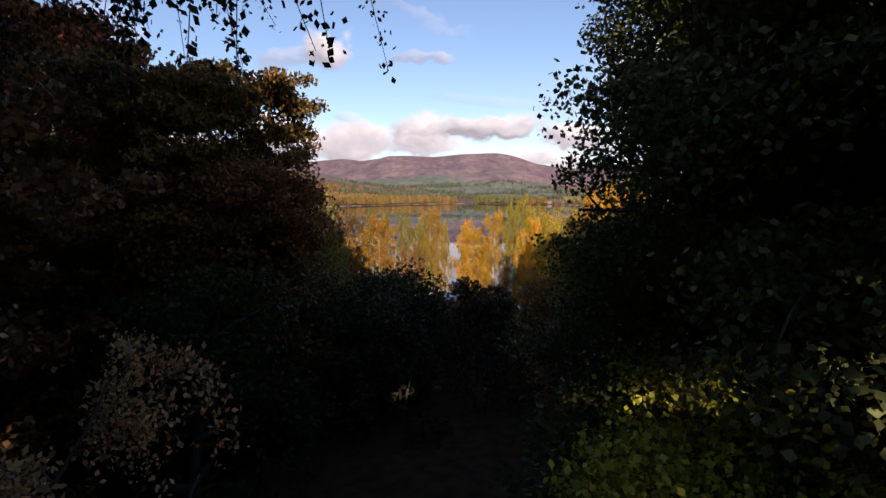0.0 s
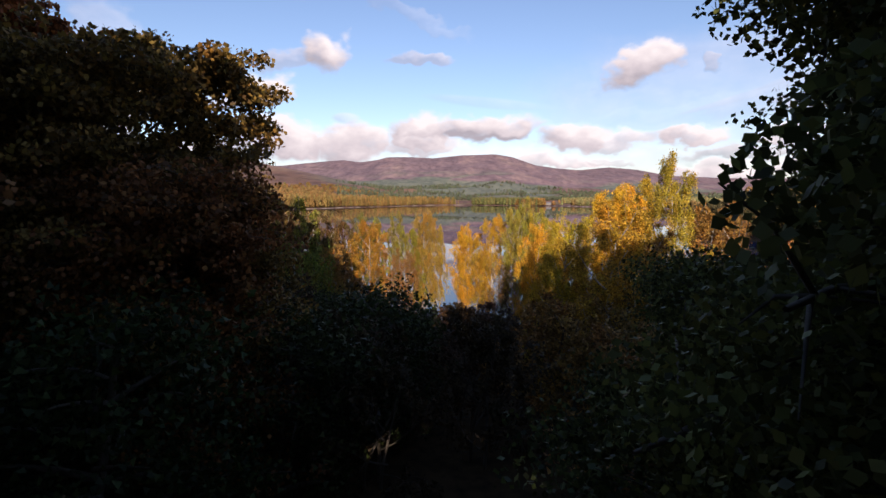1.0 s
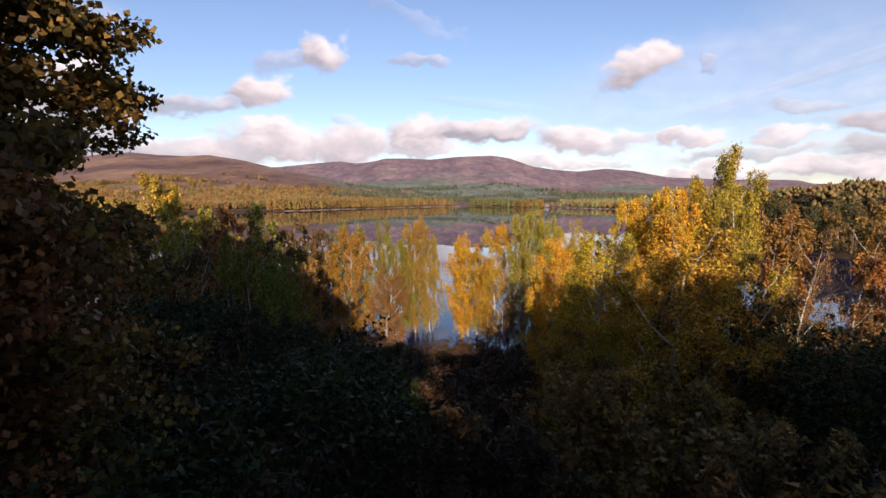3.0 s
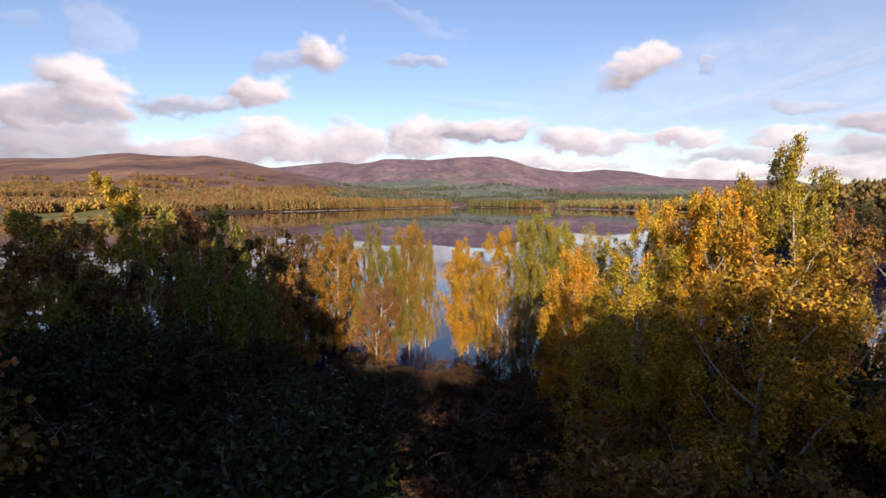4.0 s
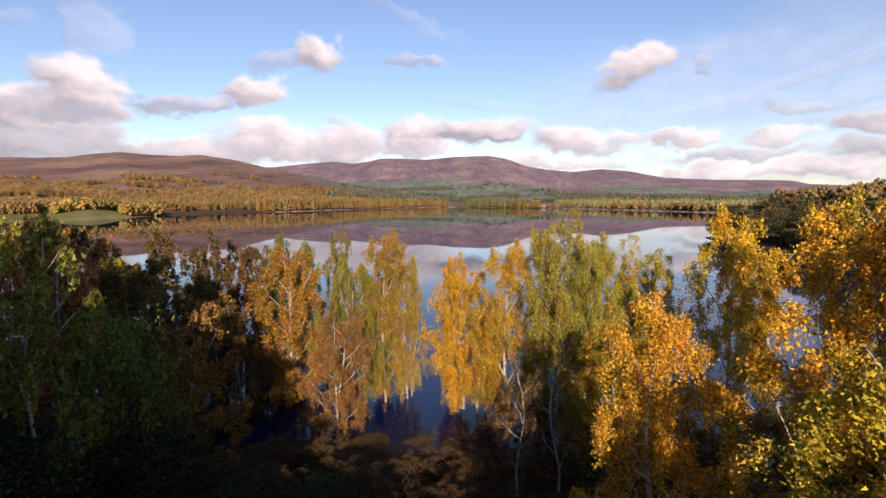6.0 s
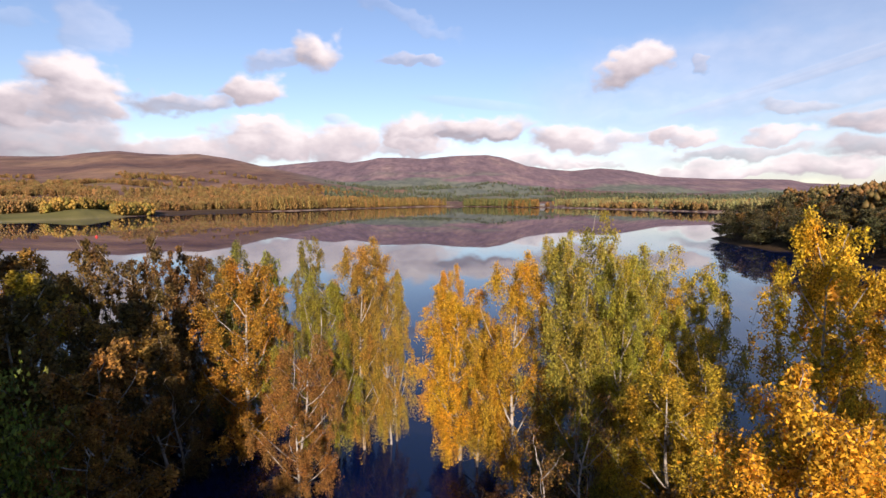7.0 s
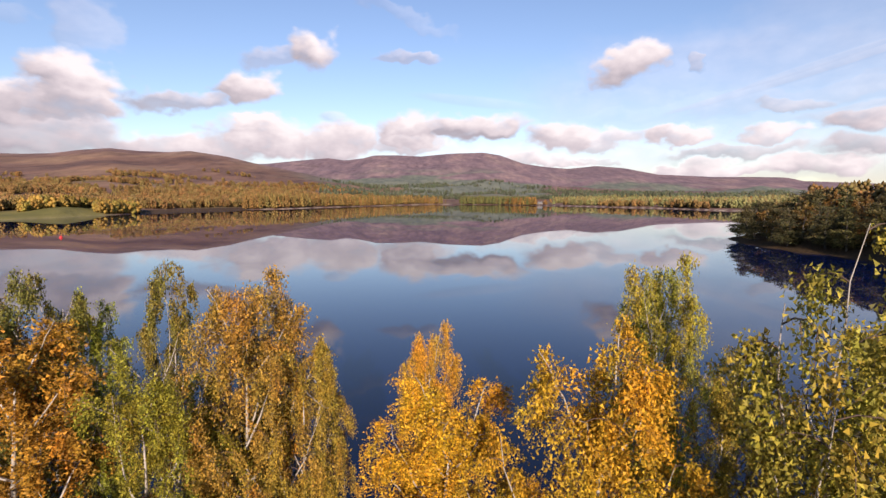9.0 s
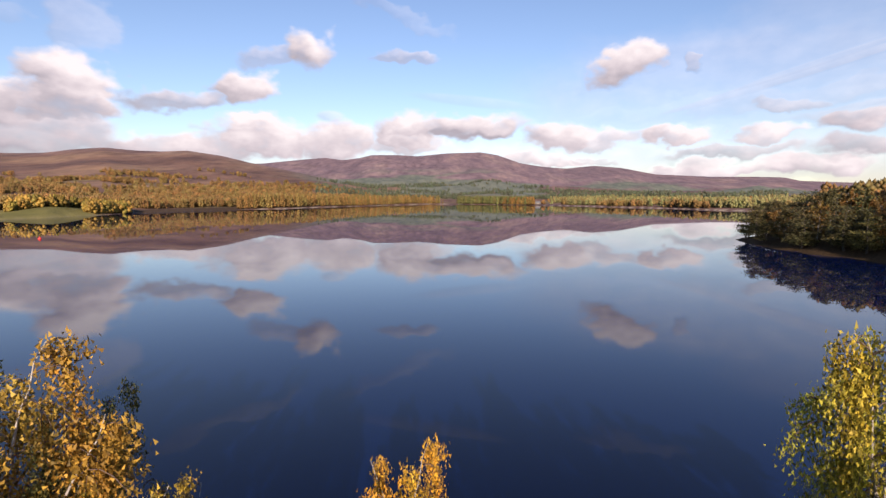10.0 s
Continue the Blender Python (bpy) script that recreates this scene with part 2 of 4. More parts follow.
# far shore: column of the last view -> metres from CENTRE along the view
SHORE_COL = [-1200, -400, 0, 100, 230, 330, 425, 500, 640, 765, 850, 940, 1100, 1280, 1500, 2000, 3000]
SHORE_DEPTH = [150, 260, 345, 385, 480, 560, 640, 690, 900, 1180, 1120, 1000, 780, 590, 480, 330, 200]
NEAR_COL = [-3000, -400, 0, 50, 100, 150, 200, 250, 300, 340, 400, 450, 490, 560, 640, 720, 3000]
NEAR_SKY = [300, 285, 272, 273, 272, 266, 263, 268, 270, 268, 277, 289, 297, 312, 326, 338, 338]
BACK_COL = [-3000, 400, 470, 500, 540, 580, 610, 640, 660, 700, 740, 790, 850, 880, 920, 960, 1000, 1050, 1100, 1160, 1260, 1340, 1390, 1420, 1568, 4000]
BACK_SKY = [300, 292, 291, 288, 284, 281, 285, 281, 276, 276, 278, 273, 271, 276, 290, 296, 299, 294, 298, 309, 313, 313, 314, 320, 325, 310]
R_NEAR, R_BACK = 2500.0, 4300.0


def smooth(a, b, x):
    t = np.clip((x - a) / (b - a), 0, 1)
    return t * t * (3 - 2 * t)


def wave(x, y, s, seed=0.0):
    """Cheap smooth unevenness, about -1 to 1."""
    x, y = x / s + seed, y / s - seed * 1.7
    return (np.sin(x * 1.3 + np.sin(y * 1.1 + 1.0)) + np.sin(y * 1.7 - 0.6 * x + np.sin(x * 0.9)) + 0.5 * np.sin(3.1 * x + 2.3 * y) + 0.5 * np.sin(-2.7 * x + 3.7 * y)) / 3.0


def polar(x, y):
    dx, dy = np.asarray(x, float) - CENTRE[0], np.asarray(y, float) - CENTRE[1]
    return np.hypot(dx, dy), np.arctan2(dx, dy)


def column(az):
    return 766 + FOCAL * np.tan(np.clip(az, -1.35, 1.35))


def headland_inside(x, y):
    """Metres inside the wooded point (negative outside)."""
    qx, qy = np.abs(x - 232) - 94, np.abs(y - 190) - 38
    edge = np.hypot(np.maximum(qx, 0), np.maximum(qy, 0)) + np.minimum(np.maximum(qx, qy), 0) - 32
    return -edge + 3 * wave(x, y, 14, 2.0)


def far_inside(x, y):
    r, az = polar(x, y)
    rs = np.interp(column(az), SHORE_COL, SHORE_DEPTH) / np.maximum(np.cos(az), 0.25)
    rs = rs + wave(x, y, 30, 5.0) * 6
    return np.where(np.abs(az) < 1.5, r - rs, r - 420)


def bank_inside(x, y):
    return 63 + 1.5 * wave(x, y, 9, 1.0) - y


def land(x, y):
    x, y = np.asarray(x, float), np.asarray(y, float)
    r, az = polar(x, y)
    col = column(az)
    c = np.maximum(np.cos(az), 0.25)
    far = far_inside(x, y)
    rs = r - far
    h1 = 15 + (HORIZON - np.interp(col, NEAR_COL, NEAR_SKY)) / FOCAL * R_NEAR * c
    h2 = 15 + (HORIZON - np.interp(col, BACK_COL, BACK_SKY)) / FOCAL * R_BACK * c
    t1 = np.clip((r - rs) / np.maximum(R_NEAR - rs, 1), 0, 1.6)
    t2 = np.clip((r - np.maximum(rs, 1300)) / (R_BACK - np.maximum(rs, 1300)), 0, 1.2)
    up1 = np.where(t1 < 1, t1 ** 1.45, 1 - 0.9 * (t1 - 1))
    up2 = np.where(t2 < 1, t2 ** 1.7, 1 - 0.8 * (t2 - 1))
    bumps = wave(x, y, 160, 3.0) * 14 + wave(x, y, 60, 7.0) * 5 + wave(x, y, 27, 5.5) * 2
    z1 = (h1 - 2) * up1 + bumps * np.clip(t1, 0, 1) * (1 - np.clip(t1, 0, 1)) * 2.6
    z2 = (h2 - 2) * up2 + (bumps * 2.2) * np.clip(t2, 0, 1) * (1 - np.clip(t2, 0, 1)) * 2.5
    zf = np.where(far > 0, 1.6 * smooth(0, 14, far) + np.maximum(np.maximum(z1, z2), 0), far * 0.06)
    zf = zf + 4.2 * np.exp(-((col - 105) / 65) ** 2) * smooth(2, 55, far) * smooth(170, 80, far)
    bank = bank_inside(x, y)
    zb = np.where(bank > 0, 0.062 * bank + 0.0009 * np.maximum(bank - 60, 0) ** 2, bank * 0.03) + 0.15 * wave(x, y, 4, 4.0)
    zb = np.minimum(zb, 26)
    hd = headland_inside(x, y)
    zh = np.where(hd > 0, 1.4 * smooth(0, 6, hd) + 6.5 * smooth(3, 32, hd) + 3 * smooth(30, 60, hd), hd * 0.1)
    return np.maximum(np.maximum(np.maximum(zf, zb), zh), -4.0)


def set_mesh(me, verts, faces_flat, sides):
    """Fill a mesh from flat arrays (all faces with the same number of sides)."""
    verts = np.asarray(verts, np.float32).reshape(-1, 3)
    idx = np.asarray(faces_flat, np.int32).ravel()
    nf = len(idx) // sides
    me.vertices.add(len(verts))
    me.vertices.foreach_set("co", verts.ravel())
    me.loops.add(len(idx))
    me.loops.foreach_set("vertex_index", idx)
    me.polygons.add(nf)
    me.polygons.foreach_set("loop_start", np.arange(nf, dtype=np.int32) * sides)
    me.update(calc_edges=True)
    me.validate()
    return me


def build_ground():
    az = np.concatenate([np.radians(np.arange(-180, -52, 4.0)), np.radians(np.arange(-52, 52, 0.4)), np.radians(np.arange(52, 180, 4.0))])
    rad = np.concatenate([[0.0], np.geomspace(4, 420, 75), np.geomspace(440, 2600, 110), np.geomspace(2640, 4950, 55)])
    A, R = np.meshgrid(az, rad)
    X, Y = CENTRE[0] + R * np.sin(A), CENTRE[1] + R * np.cos(A)
    Z = land(X, Y)
    n, m = R.shape
    i, j = np.meshgrid(np.arange(n - 1), np.arange(m), indexing="ij")
    k = (j + 1) % m
    quads = np.stack([i * m + j, i * m + k, (i + 1) * m + k, (i + 1) * m + j], -1)
    me = set_mesh(bpy.data.meshes.new("ground"), np.stack([X, Y, Z], -1), quads, 4)
    cover = me.color_attributes.new("cover", "FLOAT_COLOR", "POINT")
    far, col = far_inside(X, Y), column(A)
    grass = smooth(-20, 30, 190 - col) * smooth(150, 60, far) * (far > -5)
    grass = np.maximum(grass, 0.5 * smooth(0.1, 0.6, wave(X, Y, 90, 9.0)) * (far > 40) * (far < 700))
    pine = smooth(-0.2, 0.25, wave(X, Y, 260, 6.0) + 0.4 * wave(X, Y, 90, 2.0) + 0.45 * smooth(480, 580, col) * smooth(1000, 900, col) * smooth(3000, 2400, R)) * smooth(1500, 1900, R) * smooth(3500, 2900, R) * smooth(480, 620, col)
    sand = smooth(-3, 0, far) * smooth(7, 3, far) * (0.15 + 0.85 * smooth(415, 440, col))
    sand = np.maximum(sand, smooth(-1, 0.5, headland_inside(X, Y)) * smooth(4, 1.5, headland_inside(X, Y)) * 0.35)
    wild = smooth(-30, 0, far) * (1 - 0.85 * smooth(75, 25, far) * smooth(200, 240, col) * smooth(470, 420, col))
    data = np.stack([grass, pine, sand, np.maximum(wild, 0.0)], -1).astype(np.float32)
    cover.data.foreach_set("color", data.ravel())
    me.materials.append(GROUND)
    for p in me.polygons:
        p.use_smooth = True
    tagged(new("ground", me), "heather moor and leaf-littered bank round the loch", "ground", kind="structure")


build_ground()


def build_water():
    bm = bmesh.new()
    rings = [0.0, 40, 120, 400, 1000, 1700]
    prev = None
    for r in rings[1:]:
        ring = [bm.verts.new((CENTRE[0] + r * math.sin(a), CENTRE[1] + 200 + r * math.cos(a), 0.0)) for a in np.linspace(0, 2 * math.pi, 48, endpoint=False)]
        if prev is None:
            bm.faces.new(ring)
        else:
            for k in range(48):
                bm.faces.new((prev[k], ring[k], ring[(k + 1) % 48], prev[(k + 1) % 48]))
        prev = ring
    bmesh.ops.recalc_face_normals(bm, faces=bm.faces)
    me = bpy.data.meshes.new("water")
    bm.to_mesh(me)
    bm.free()
    if me.polygons[0].normal.z < 0:
        me.flip_normals()
    me.materials.append(WATER)
    tagged(new("water", me), "still dark blue loch mirroring sky and hills", "water", kind="structure")


build_water()


# ---------------------------------------------------------------- trees
def tubes(paths):
    """Vertices and quads of tapering branches: each path is (points, radii, sides)."""
    V, F, base = [], [], 0
    for pts, radii, sides in paths:
        pts = np.asarray(pts, float)
        d = np.gradient(pts, axis=0)
        d /= np.linalg.norm(d, axis=1)[:, None] + 1e-9
        ref = np.where(np.abs(d[:, 2:3]) > 0.9, [[1.0, 0, 0]], [[0, 0, 1.0]])
        u = np.cross(d, ref)
        u /= np.linalg.norm(u, axis=1)[:, None] + 1e-9
        w = np.cross(d, u)
        a = np.linspace(0, 2 * math.pi, sides, endpoint=False)
        ring = pts[:, None] + np.asarray(radii)[:, None, None] * (np.cos(a)[None, :, None] * u[:, None] + np.sin(a)[None, :, None] * w[:, None])
        n = len(pts)
        V.append(ring.reshape(-1, 3))
        i, j = np.meshgrid(np.arange(n - 1), np.arange(sides), indexing="ij")
        k = (j + 1) % sides
        F.append((base + np.stack([i * sides + j, i * sides + k, (i + 1) * sides + k, (i + 1) * sides + j], -1)).reshape(-1, 4))
        base += n * sides
    return np.concatenate(V), np.concatenate(F)


def leaves(rng, pos, size, hang=0.3, slim=0.62, corners=3):
    """One small blade at each place: a pointed triangle, or a rhombus where it is seen close by."""
    n = len(pos)
    a = rng.normal(size=(n, 3))
    a[:, 2] -= hang * 2
    a /= np.linalg.norm(a, axis=1)[:, None]
    b = np.cross(a, rng.normal(size=(n, 3)))
    b /= np.linalg.norm(b, axis=1)[:, None] + 1e-9
    s = (size * rng.uniform(0.6, 1.35, n))[:, None]
    if corners == 3:
        q = np.stack([pos - a * s * 0.5, pos + b * s * slim * 0.5 + a * s * 0.42, pos - b * s * slim * 0.5 + a * s * 0.42], 1)
        return q.reshape(-1, 3), np.arange(3 * n).reshape(-1, 3)
    q = np.stack([pos - a * s * 0.5, pos + b * s * slim * 0.5 + a * s * 0.05, pos + a * s * 0.5, pos - b * s * slim * 0.5 + a * s * 0.05], 1)
    return q.reshape(-1, 3), np.arange(4 * n).reshape(-1, 4)


def part(name, V, F, material, parent, label=""):
    me = set_mesh(bpy.data.meshes.new(name), V, F, F.shape[1])
    me.materials.append(material)
    ob = new(name, me)
    ob.parent = parent
    if label:
        ob["label"] = label
    return ob


def tree_object(name, trunk, limbs, crown, bark, limb_bark):
    top = new(name)
    t = part("trunk", *tubes(trunk), bark, top)
    for p in t.data.polygons:
        p.use_smooth = True
    if limbs:
        tagged(part("limbwork", *tubes(limbs), limb_bark, top), kind="stuff")
    if crown is not None:
        part("crown", *crown, LEAF, top)
    return top


def birch(seed, H=13.0, W=5.6, base=0.10, count=13000, size=0.15, droop=1.15, lean=0.4, stems=1, limb_count=60, bare=False, clear=None, bark=None, twigs=4, corners=3, spare=0.1):
    """Weeping birch: pale trunk forking into steep boughs, each with arching branches and curtains of hanging leafy twigs."""
    rng = np.random.default_rng(seed)
    trunks, limbs = [], []
    u = np.linspace(0, 1, 12)
    for s in range(stems):
        off = rng.normal(size=2) * (0.25 if stems > 1 else 0.0)
        tilt = rng.normal(size=2) * lean + off * 2.0
        top = H * (0.84 if s == 0 else rng.uniform(0.62, 0.78))
        bend = rng.normal(size=2) * 0.22
        tp = np.stack([off[0] + tilt[0] * u ** 1.3 + bend[0] * np.sin(u * 6 + seed), off[1] + tilt[1] * u ** 1.3 + bend[1] * np.sin(u * 5 + 1), top * u - 0.5 * (u == 0)], 1)
        trunks.append((tp, H * 0.0082 * (1 - u) ** 0.8 * (1.0 if s == 0 else 0.75) + 0.012, 7))
    # boughs reach for places on the crown's uneven dome
    n_bough = max(8, limb_count // 4)
    vs = np.clip((np.arange(n_bough) + rng.uniform(0.1, 0.9, n_bough)) / n_bough, 0, 1)
    vs = 0.06 + 0.94 * vs ** 0.85
    lobes = rng.uniform(0, 6.28, 3)
    axis_top = trunks[0][0][-1] * [1, 1, 0]
    boughs = []
    for k, v in enumerate(vs):
        az = k * 2.4 + rng.uniform(-0.5, 0.5)
        dome = math.sqrt(max(0.03, 1 - max(0.0, (v - 0.38) / 0.66) ** 2)) * (0.74 + 0.26 * min(1, v / 0.3))
        lobe = 1 + 0.2 * math.sin(2 * az + lobes[0] + 4 * v) + 0.14 * math.sin(3 * az + lobes[1] - 6 * v)
        reach = W / 2 * dome * lobe * rng.uniform(0.62, 0.98)
        z_tip = H * (base + (0.985 - base) * v)
        rise = min(reach * rng.uniform(0.9, 1.7) + 0.4, z_tip * 0.7)
        tp = trunks[k % stems][0]
        z0 = min(z_tip - rise, tp[-1, 2] - 0.4)
        p0 = np.array([np.interp(z0, tp[:, 2], tp[:, i]) for i in range(3)])
        d = np.array([math.cos(az), math.sin(az), 0])
        side = np.array([-d[1], d[0], 0])
        tip = axis_top * min(1, z_tip / H) * 0.8 + d * reach + np.array([0, 0, z_tip])
        f = np.linspace(0, 1, 8)[:, None]
        out = f ** 0.8
        lp = p0 + (tip - p0) * np.concatenate([out, out, f ** 1.05], 1) + side * (0.07 * reach * np.sin(f * 5 + k)) + rng.normal(size=(8, 3)) * 0.05 * f
        boughs.append((lp, d, v, reach))
        trunks.append((lp, np.interp(f[:, 0], [0, 1], [0.022 + 0.007 * rise, 0.006]), 5))
    for tp, _, _ in trunks[:stems]:
        boughs.append((tp[5:], np.array([0.0, 0, 0]), 0.8, 0.4))
    starts, drops, outs = [], [], []
    per = max(6, int(limb_count * 2.2 / len(boughs)))
    for lp, d, v, reach in boughs:
        for j in range(per):
            f = 0.22 + 0.78 * ((j + rng.uniform(0, 1)) / per) ** 0.8
            q = np.array([np.interp(f, np.linspace(0, 1, len(lp)), lp[:, i]) for i in range(3)])
            az = rng.uniform(0, 6.28)
            e = np.array([math.cos(az), math.sin(az), 0]) + d * 0.55
            e /= np.linalg.norm(e) + 1e-6
            length = rng.uniform(0.35, 1.0) * (0.5 + 0.17 * W) * (1.1 - 0.4 * f) * (1.1 - 0.3 * v)
            t = np.linspace(0, 1, 5)[:, None]
            ap = q + e * length * t + np.array([0, 0, 1.0]) * length * (0.75 * t - 0.85 * t * t)
            limbs.append((ap, [0.016, 0.013, 0.010, 0.008, 0.005], 3))
            for _ in range(6):
                g = rng.uniform(0.25, 1.0)
                w = np.array([np.interp(g, t[:, 0], ap[:, i]) for i in range(3)])
                starts.append(w)
                drops.append(rng.uniform(0.25, 1.35) ** 1.3 * droop * (1.05 - 0.4 * v))
                outs.append(e * rng.uniform(0.0, 0.22) + rng.normal(size=3) * [0.1, 0.1, 0.0])
    starts, drops, outs = np.array(starts), np.array(drops), np.array(outs)

    def along(i, t):
        t = t[:, None]
        return starts[i] + outs[i] * t + np.array([0, 0, -1.0]) * drops[i][:, None] * t ** 1.25

    for i in range(0, len(starts), 1 if bare else twigs):
        pts = along(np.full(4, i), np.array([0, 0.35, 0.7, 1.0]))
        if clear is None or (clear(pts) > 0).all():
            limbs.append((pts, [0.009, 0.007, 0.005, 0.003], 3))
    crown = None
    if count:
        # some curtains are full, some nearly bare
        full = np.clip(rng.gamma(2.4, 0.45, len(starts)), 0.1, 2.4) * (0.35 + drops)
        i = rng.choice(len(starts), count, p=full / full.sum())
        pos = along(i, rng.uniform(0.0, 1.04, count)) + rng.normal(size=(count, 3)) * [spare, spare, spare * 0.8]
        if clear is not None:
            pos = pos[clear(pos) > 0]
        crown = leaves(rng, pos, size, 0.5, corners=corners if clear is None else 4)
    return tree_object("birch_tree", trunks, limbs, crown, bark or BIRCH_BARK, TWIG)


def broadleaf(seed, H=24.0, W=16.0, base=0.15, count=22000, size=0.2, limb_count=34, clear=None, layer=0.35, name="beech_tree", twiggy=True, taper=2.4):
    """Spreading broad-leaved tree: long level limbs with layered sprays of leaves."""
    rng = np.random.default_rng(seed)
    u = np.linspace(0, 1, 9)
    tp = np.stack([0.5 * np.sin(u * 3 + seed), 0.4 * np.sin(u * 4), H * 0.93 * u - 0.6 * (u == 0)], 1)
    trunk = [(tp, H * 0.019 * (1 - u) ** 0.75 + 0.03, 9)]
    limbs, sprays, reach = [], [], []
    for k in range(limb_count):
        x = ((k + rng.uniform(0, 1)) / limb_count) ** 0.85
        v = base + (0.95 - base) * x
        p0 = np.array([np.interp(v, u, tp[:, i]) for i in range(3)])
        az = k * 2.4 + rng.uniform(-0.6, 0.6)
        spread = W / 2 * max(0.18, (1 - x ** taper) ** 0.5) * (0.72 + 0.28 * min(1, x * 5)) * rng.uniform(0.72, 1.08)
        rise = spread * (0.12 + 0.5 * x) * rng.uniform(0.6, 1.2)
        d = np.array([math.cos(az), math.sin(az), 0])
        side = np.array([-d[1], d[0], 0])
        sN = np.linspace(0, 1, 8)
        lp = p0 + d * (spread * sN)[:, None] + side * (0.12 * spread * np.sin(sN * 3 + k))[:, None] + np.array([0, 0, 1.0]) * (rise * (1.7 * sN - 0.85 * sN ** 2))[:, None]
        limbs.append((lp, np.interp(sN, [0, 1], [0.05 + 0.1 * (1 - x), 0.015]), 5))
        for _ in range(int(7 + spread * 2.2)):
            f = rng.uniform(0.15, 1.0) ** 0.7
            q = np.array([np.interp(f, sN, lp[:, i]) for i in range(3)])
            off = d * rng.uniform(-0.2, 1.0) + side * rng.normal() * 0.9 + np.array([0, 0, rng.normal() * 0.22])
            tip = q + off * rng.uniform(0.6, 1.5)
            if twiggy:
                limbs.append((np.stack([q, (q + tip) / 2 + [0, 0, 0.08], tip]), [0.02, 0.014, 0.006], 3))
            sprays.append(tip), reach.append(rng.uniform(0.45, 0.95))
    sprays, reach = np.array(sprays), np.array(reach)
    i = rng.integers(0, len(sprays), count)
    ball = rng.normal(size=(count, 3))
    ball *= (rng.uniform(0, 1, count) ** 0.45 / np.linalg.norm(ball, axis=1))[:, None]
    pos = sprays[i] + ball * reach[i][:, None] * np.array([1.15, 1.15, layer * 1.7]) - np.array([0, 0, 0.1])
    sizes = np.full(len(pos), size)
    if clear is not None:
        away = clear(pos)
        near = pos[(away > 0) & (away < 4.5)]
        pos = np.concatenate([pos] + [near + rng.normal(size=near.shape) * [0.16, 0.16, 0.1] for _ in range(4)])
        away = clear(pos)
        pos, away = pos[away > 0], away[away > 0]
        sizes = np.clip(0.06 + 0.017 * away, 0.05, size)
        limbs = [l for l in limbs if (clear(np.asarray(l[0])) > 0).all()]
    return tree_object(name, trunk, limbs, leaves(rng, pos, sizes, 0.25, 0.8, 3 if clear is None else 4), DARK_BARK, DARK_BARK)


def pine(seed, H=15.0, W=5.5, count=800, size=1.0):
    """Scots pine: bare reddish stem, flat-topped clumps of needles."""
    rng = np.random.default_rng(seed)
    u = np.linspace(0, 1, 6)
    tp = np.stack([0.3 * np.sin(u * 3), 0.2 * np.sin(u * 5), H * 0.95 * u - 0.5 * (u == 0)], 1)
    limbs, sprays = [], []
    for k in range(24):
        x = rng.uniform(0, 1)
        z = H * (0.06 + 0.88 * x)
        az = k * 2.4
        sp = W / 2 * (1 - 0.55 * x ** 2) * rng.uniform(0.6, 1.1)
        d = np.array([math.cos(az), math.sin(az), 0.25])
        limbs.append((np.stack([[0, 0, z], np.array([0, 0, z]) + d * sp * 0.5, np.array([0, 0, z]) + d * sp]), [0.07, 0.05, 0.02], 3))
        for f in (0.5, 0.8, 1.0):
            sprays.append(np.array([0, 0, z + 0.3]) + d * sp * f)
    sprays.append(np.array([0, 0, H * 0.97]))
    sprays = np.array(sprays)
    i = rng.integers(0, len(sprays), count)
    pos = sprays[i] + rng.normal(size=(count, 3)) * [0.7, 0.7, 0.4]
    return tree_object("pine_tree", [(tp, H * 0.014 * (1 - u) + 0.03, 6)], limbs, leaves(rng, pos, size, 0.0, 0.5), DARK_BARK, DARK_BARK)


def ground_at(x, y):
    return float(land(np.array([x]), np.array([y]))[0])


def paint(tree, colour):
    for ob in tree.children_recursive:
        if ob.name.startswith("crown"):
            ob.color = (*colour, 1)


def put(model, H0, W0, x, y, top, width, colour, label, category, group="", turn=None, used=set()):
    """Stand a tree on the ground at x, y, with its tip at height top."""
    z = ground_at(x, y)
    z = max(z, -0.6)
    k, w = (top - z) / H0, width / W0
    rng = random.Random(int(x * 131 + y * 37))
    m = Matrix.LocRotScale((x, y, z), Euler((0, 0, turn if turn is not None else rng.uniform(0, 6.28))), (w, w, k))
    if model in used:
        ob = copy_thing(model, m @ Matrix.Diagonal((1 / model.scale[0], 1 / model.scale[1], 1 / model.scale[2], 1)))
    else:
        used.add(model)
        ob = model
        ob.matrix_basis = m
    v = [c * rng.uniform(0.9, 1.1) for c in colour]
    paint(ob, v)
    tagged(ob, label, category, group)
    return ob


GOLD, AMBER, ORANGE = (0.62, 0.40, 0.03), (0.52, 0.33, 0.034), (0.39, 0.205, 0.03)
OLIVE, GREEN, BROWN = (0.43, 0.31, 0.036), (0.33, 0.305, 0.045), (0.33, 0.17, 0.045)
LIME = (0.38, 0.345, 0.05)
# the first brown here has the left bank's shade darkened into it
SHADE_BROWN, TAWNY = (0.15, 0.095, 0.03), (0.40, 0.26, 0.045)
WORDS = {SHADE_BROWN: "shade-darkened brown", TAWNY: "tawny gold", GOLD: "golden yellow", AMBER: "amber yellow", ORANGE: "orange", OLIVE: "olive gold", GREEN: "still green", BROWN: "brown", LIME: "yellow green"}

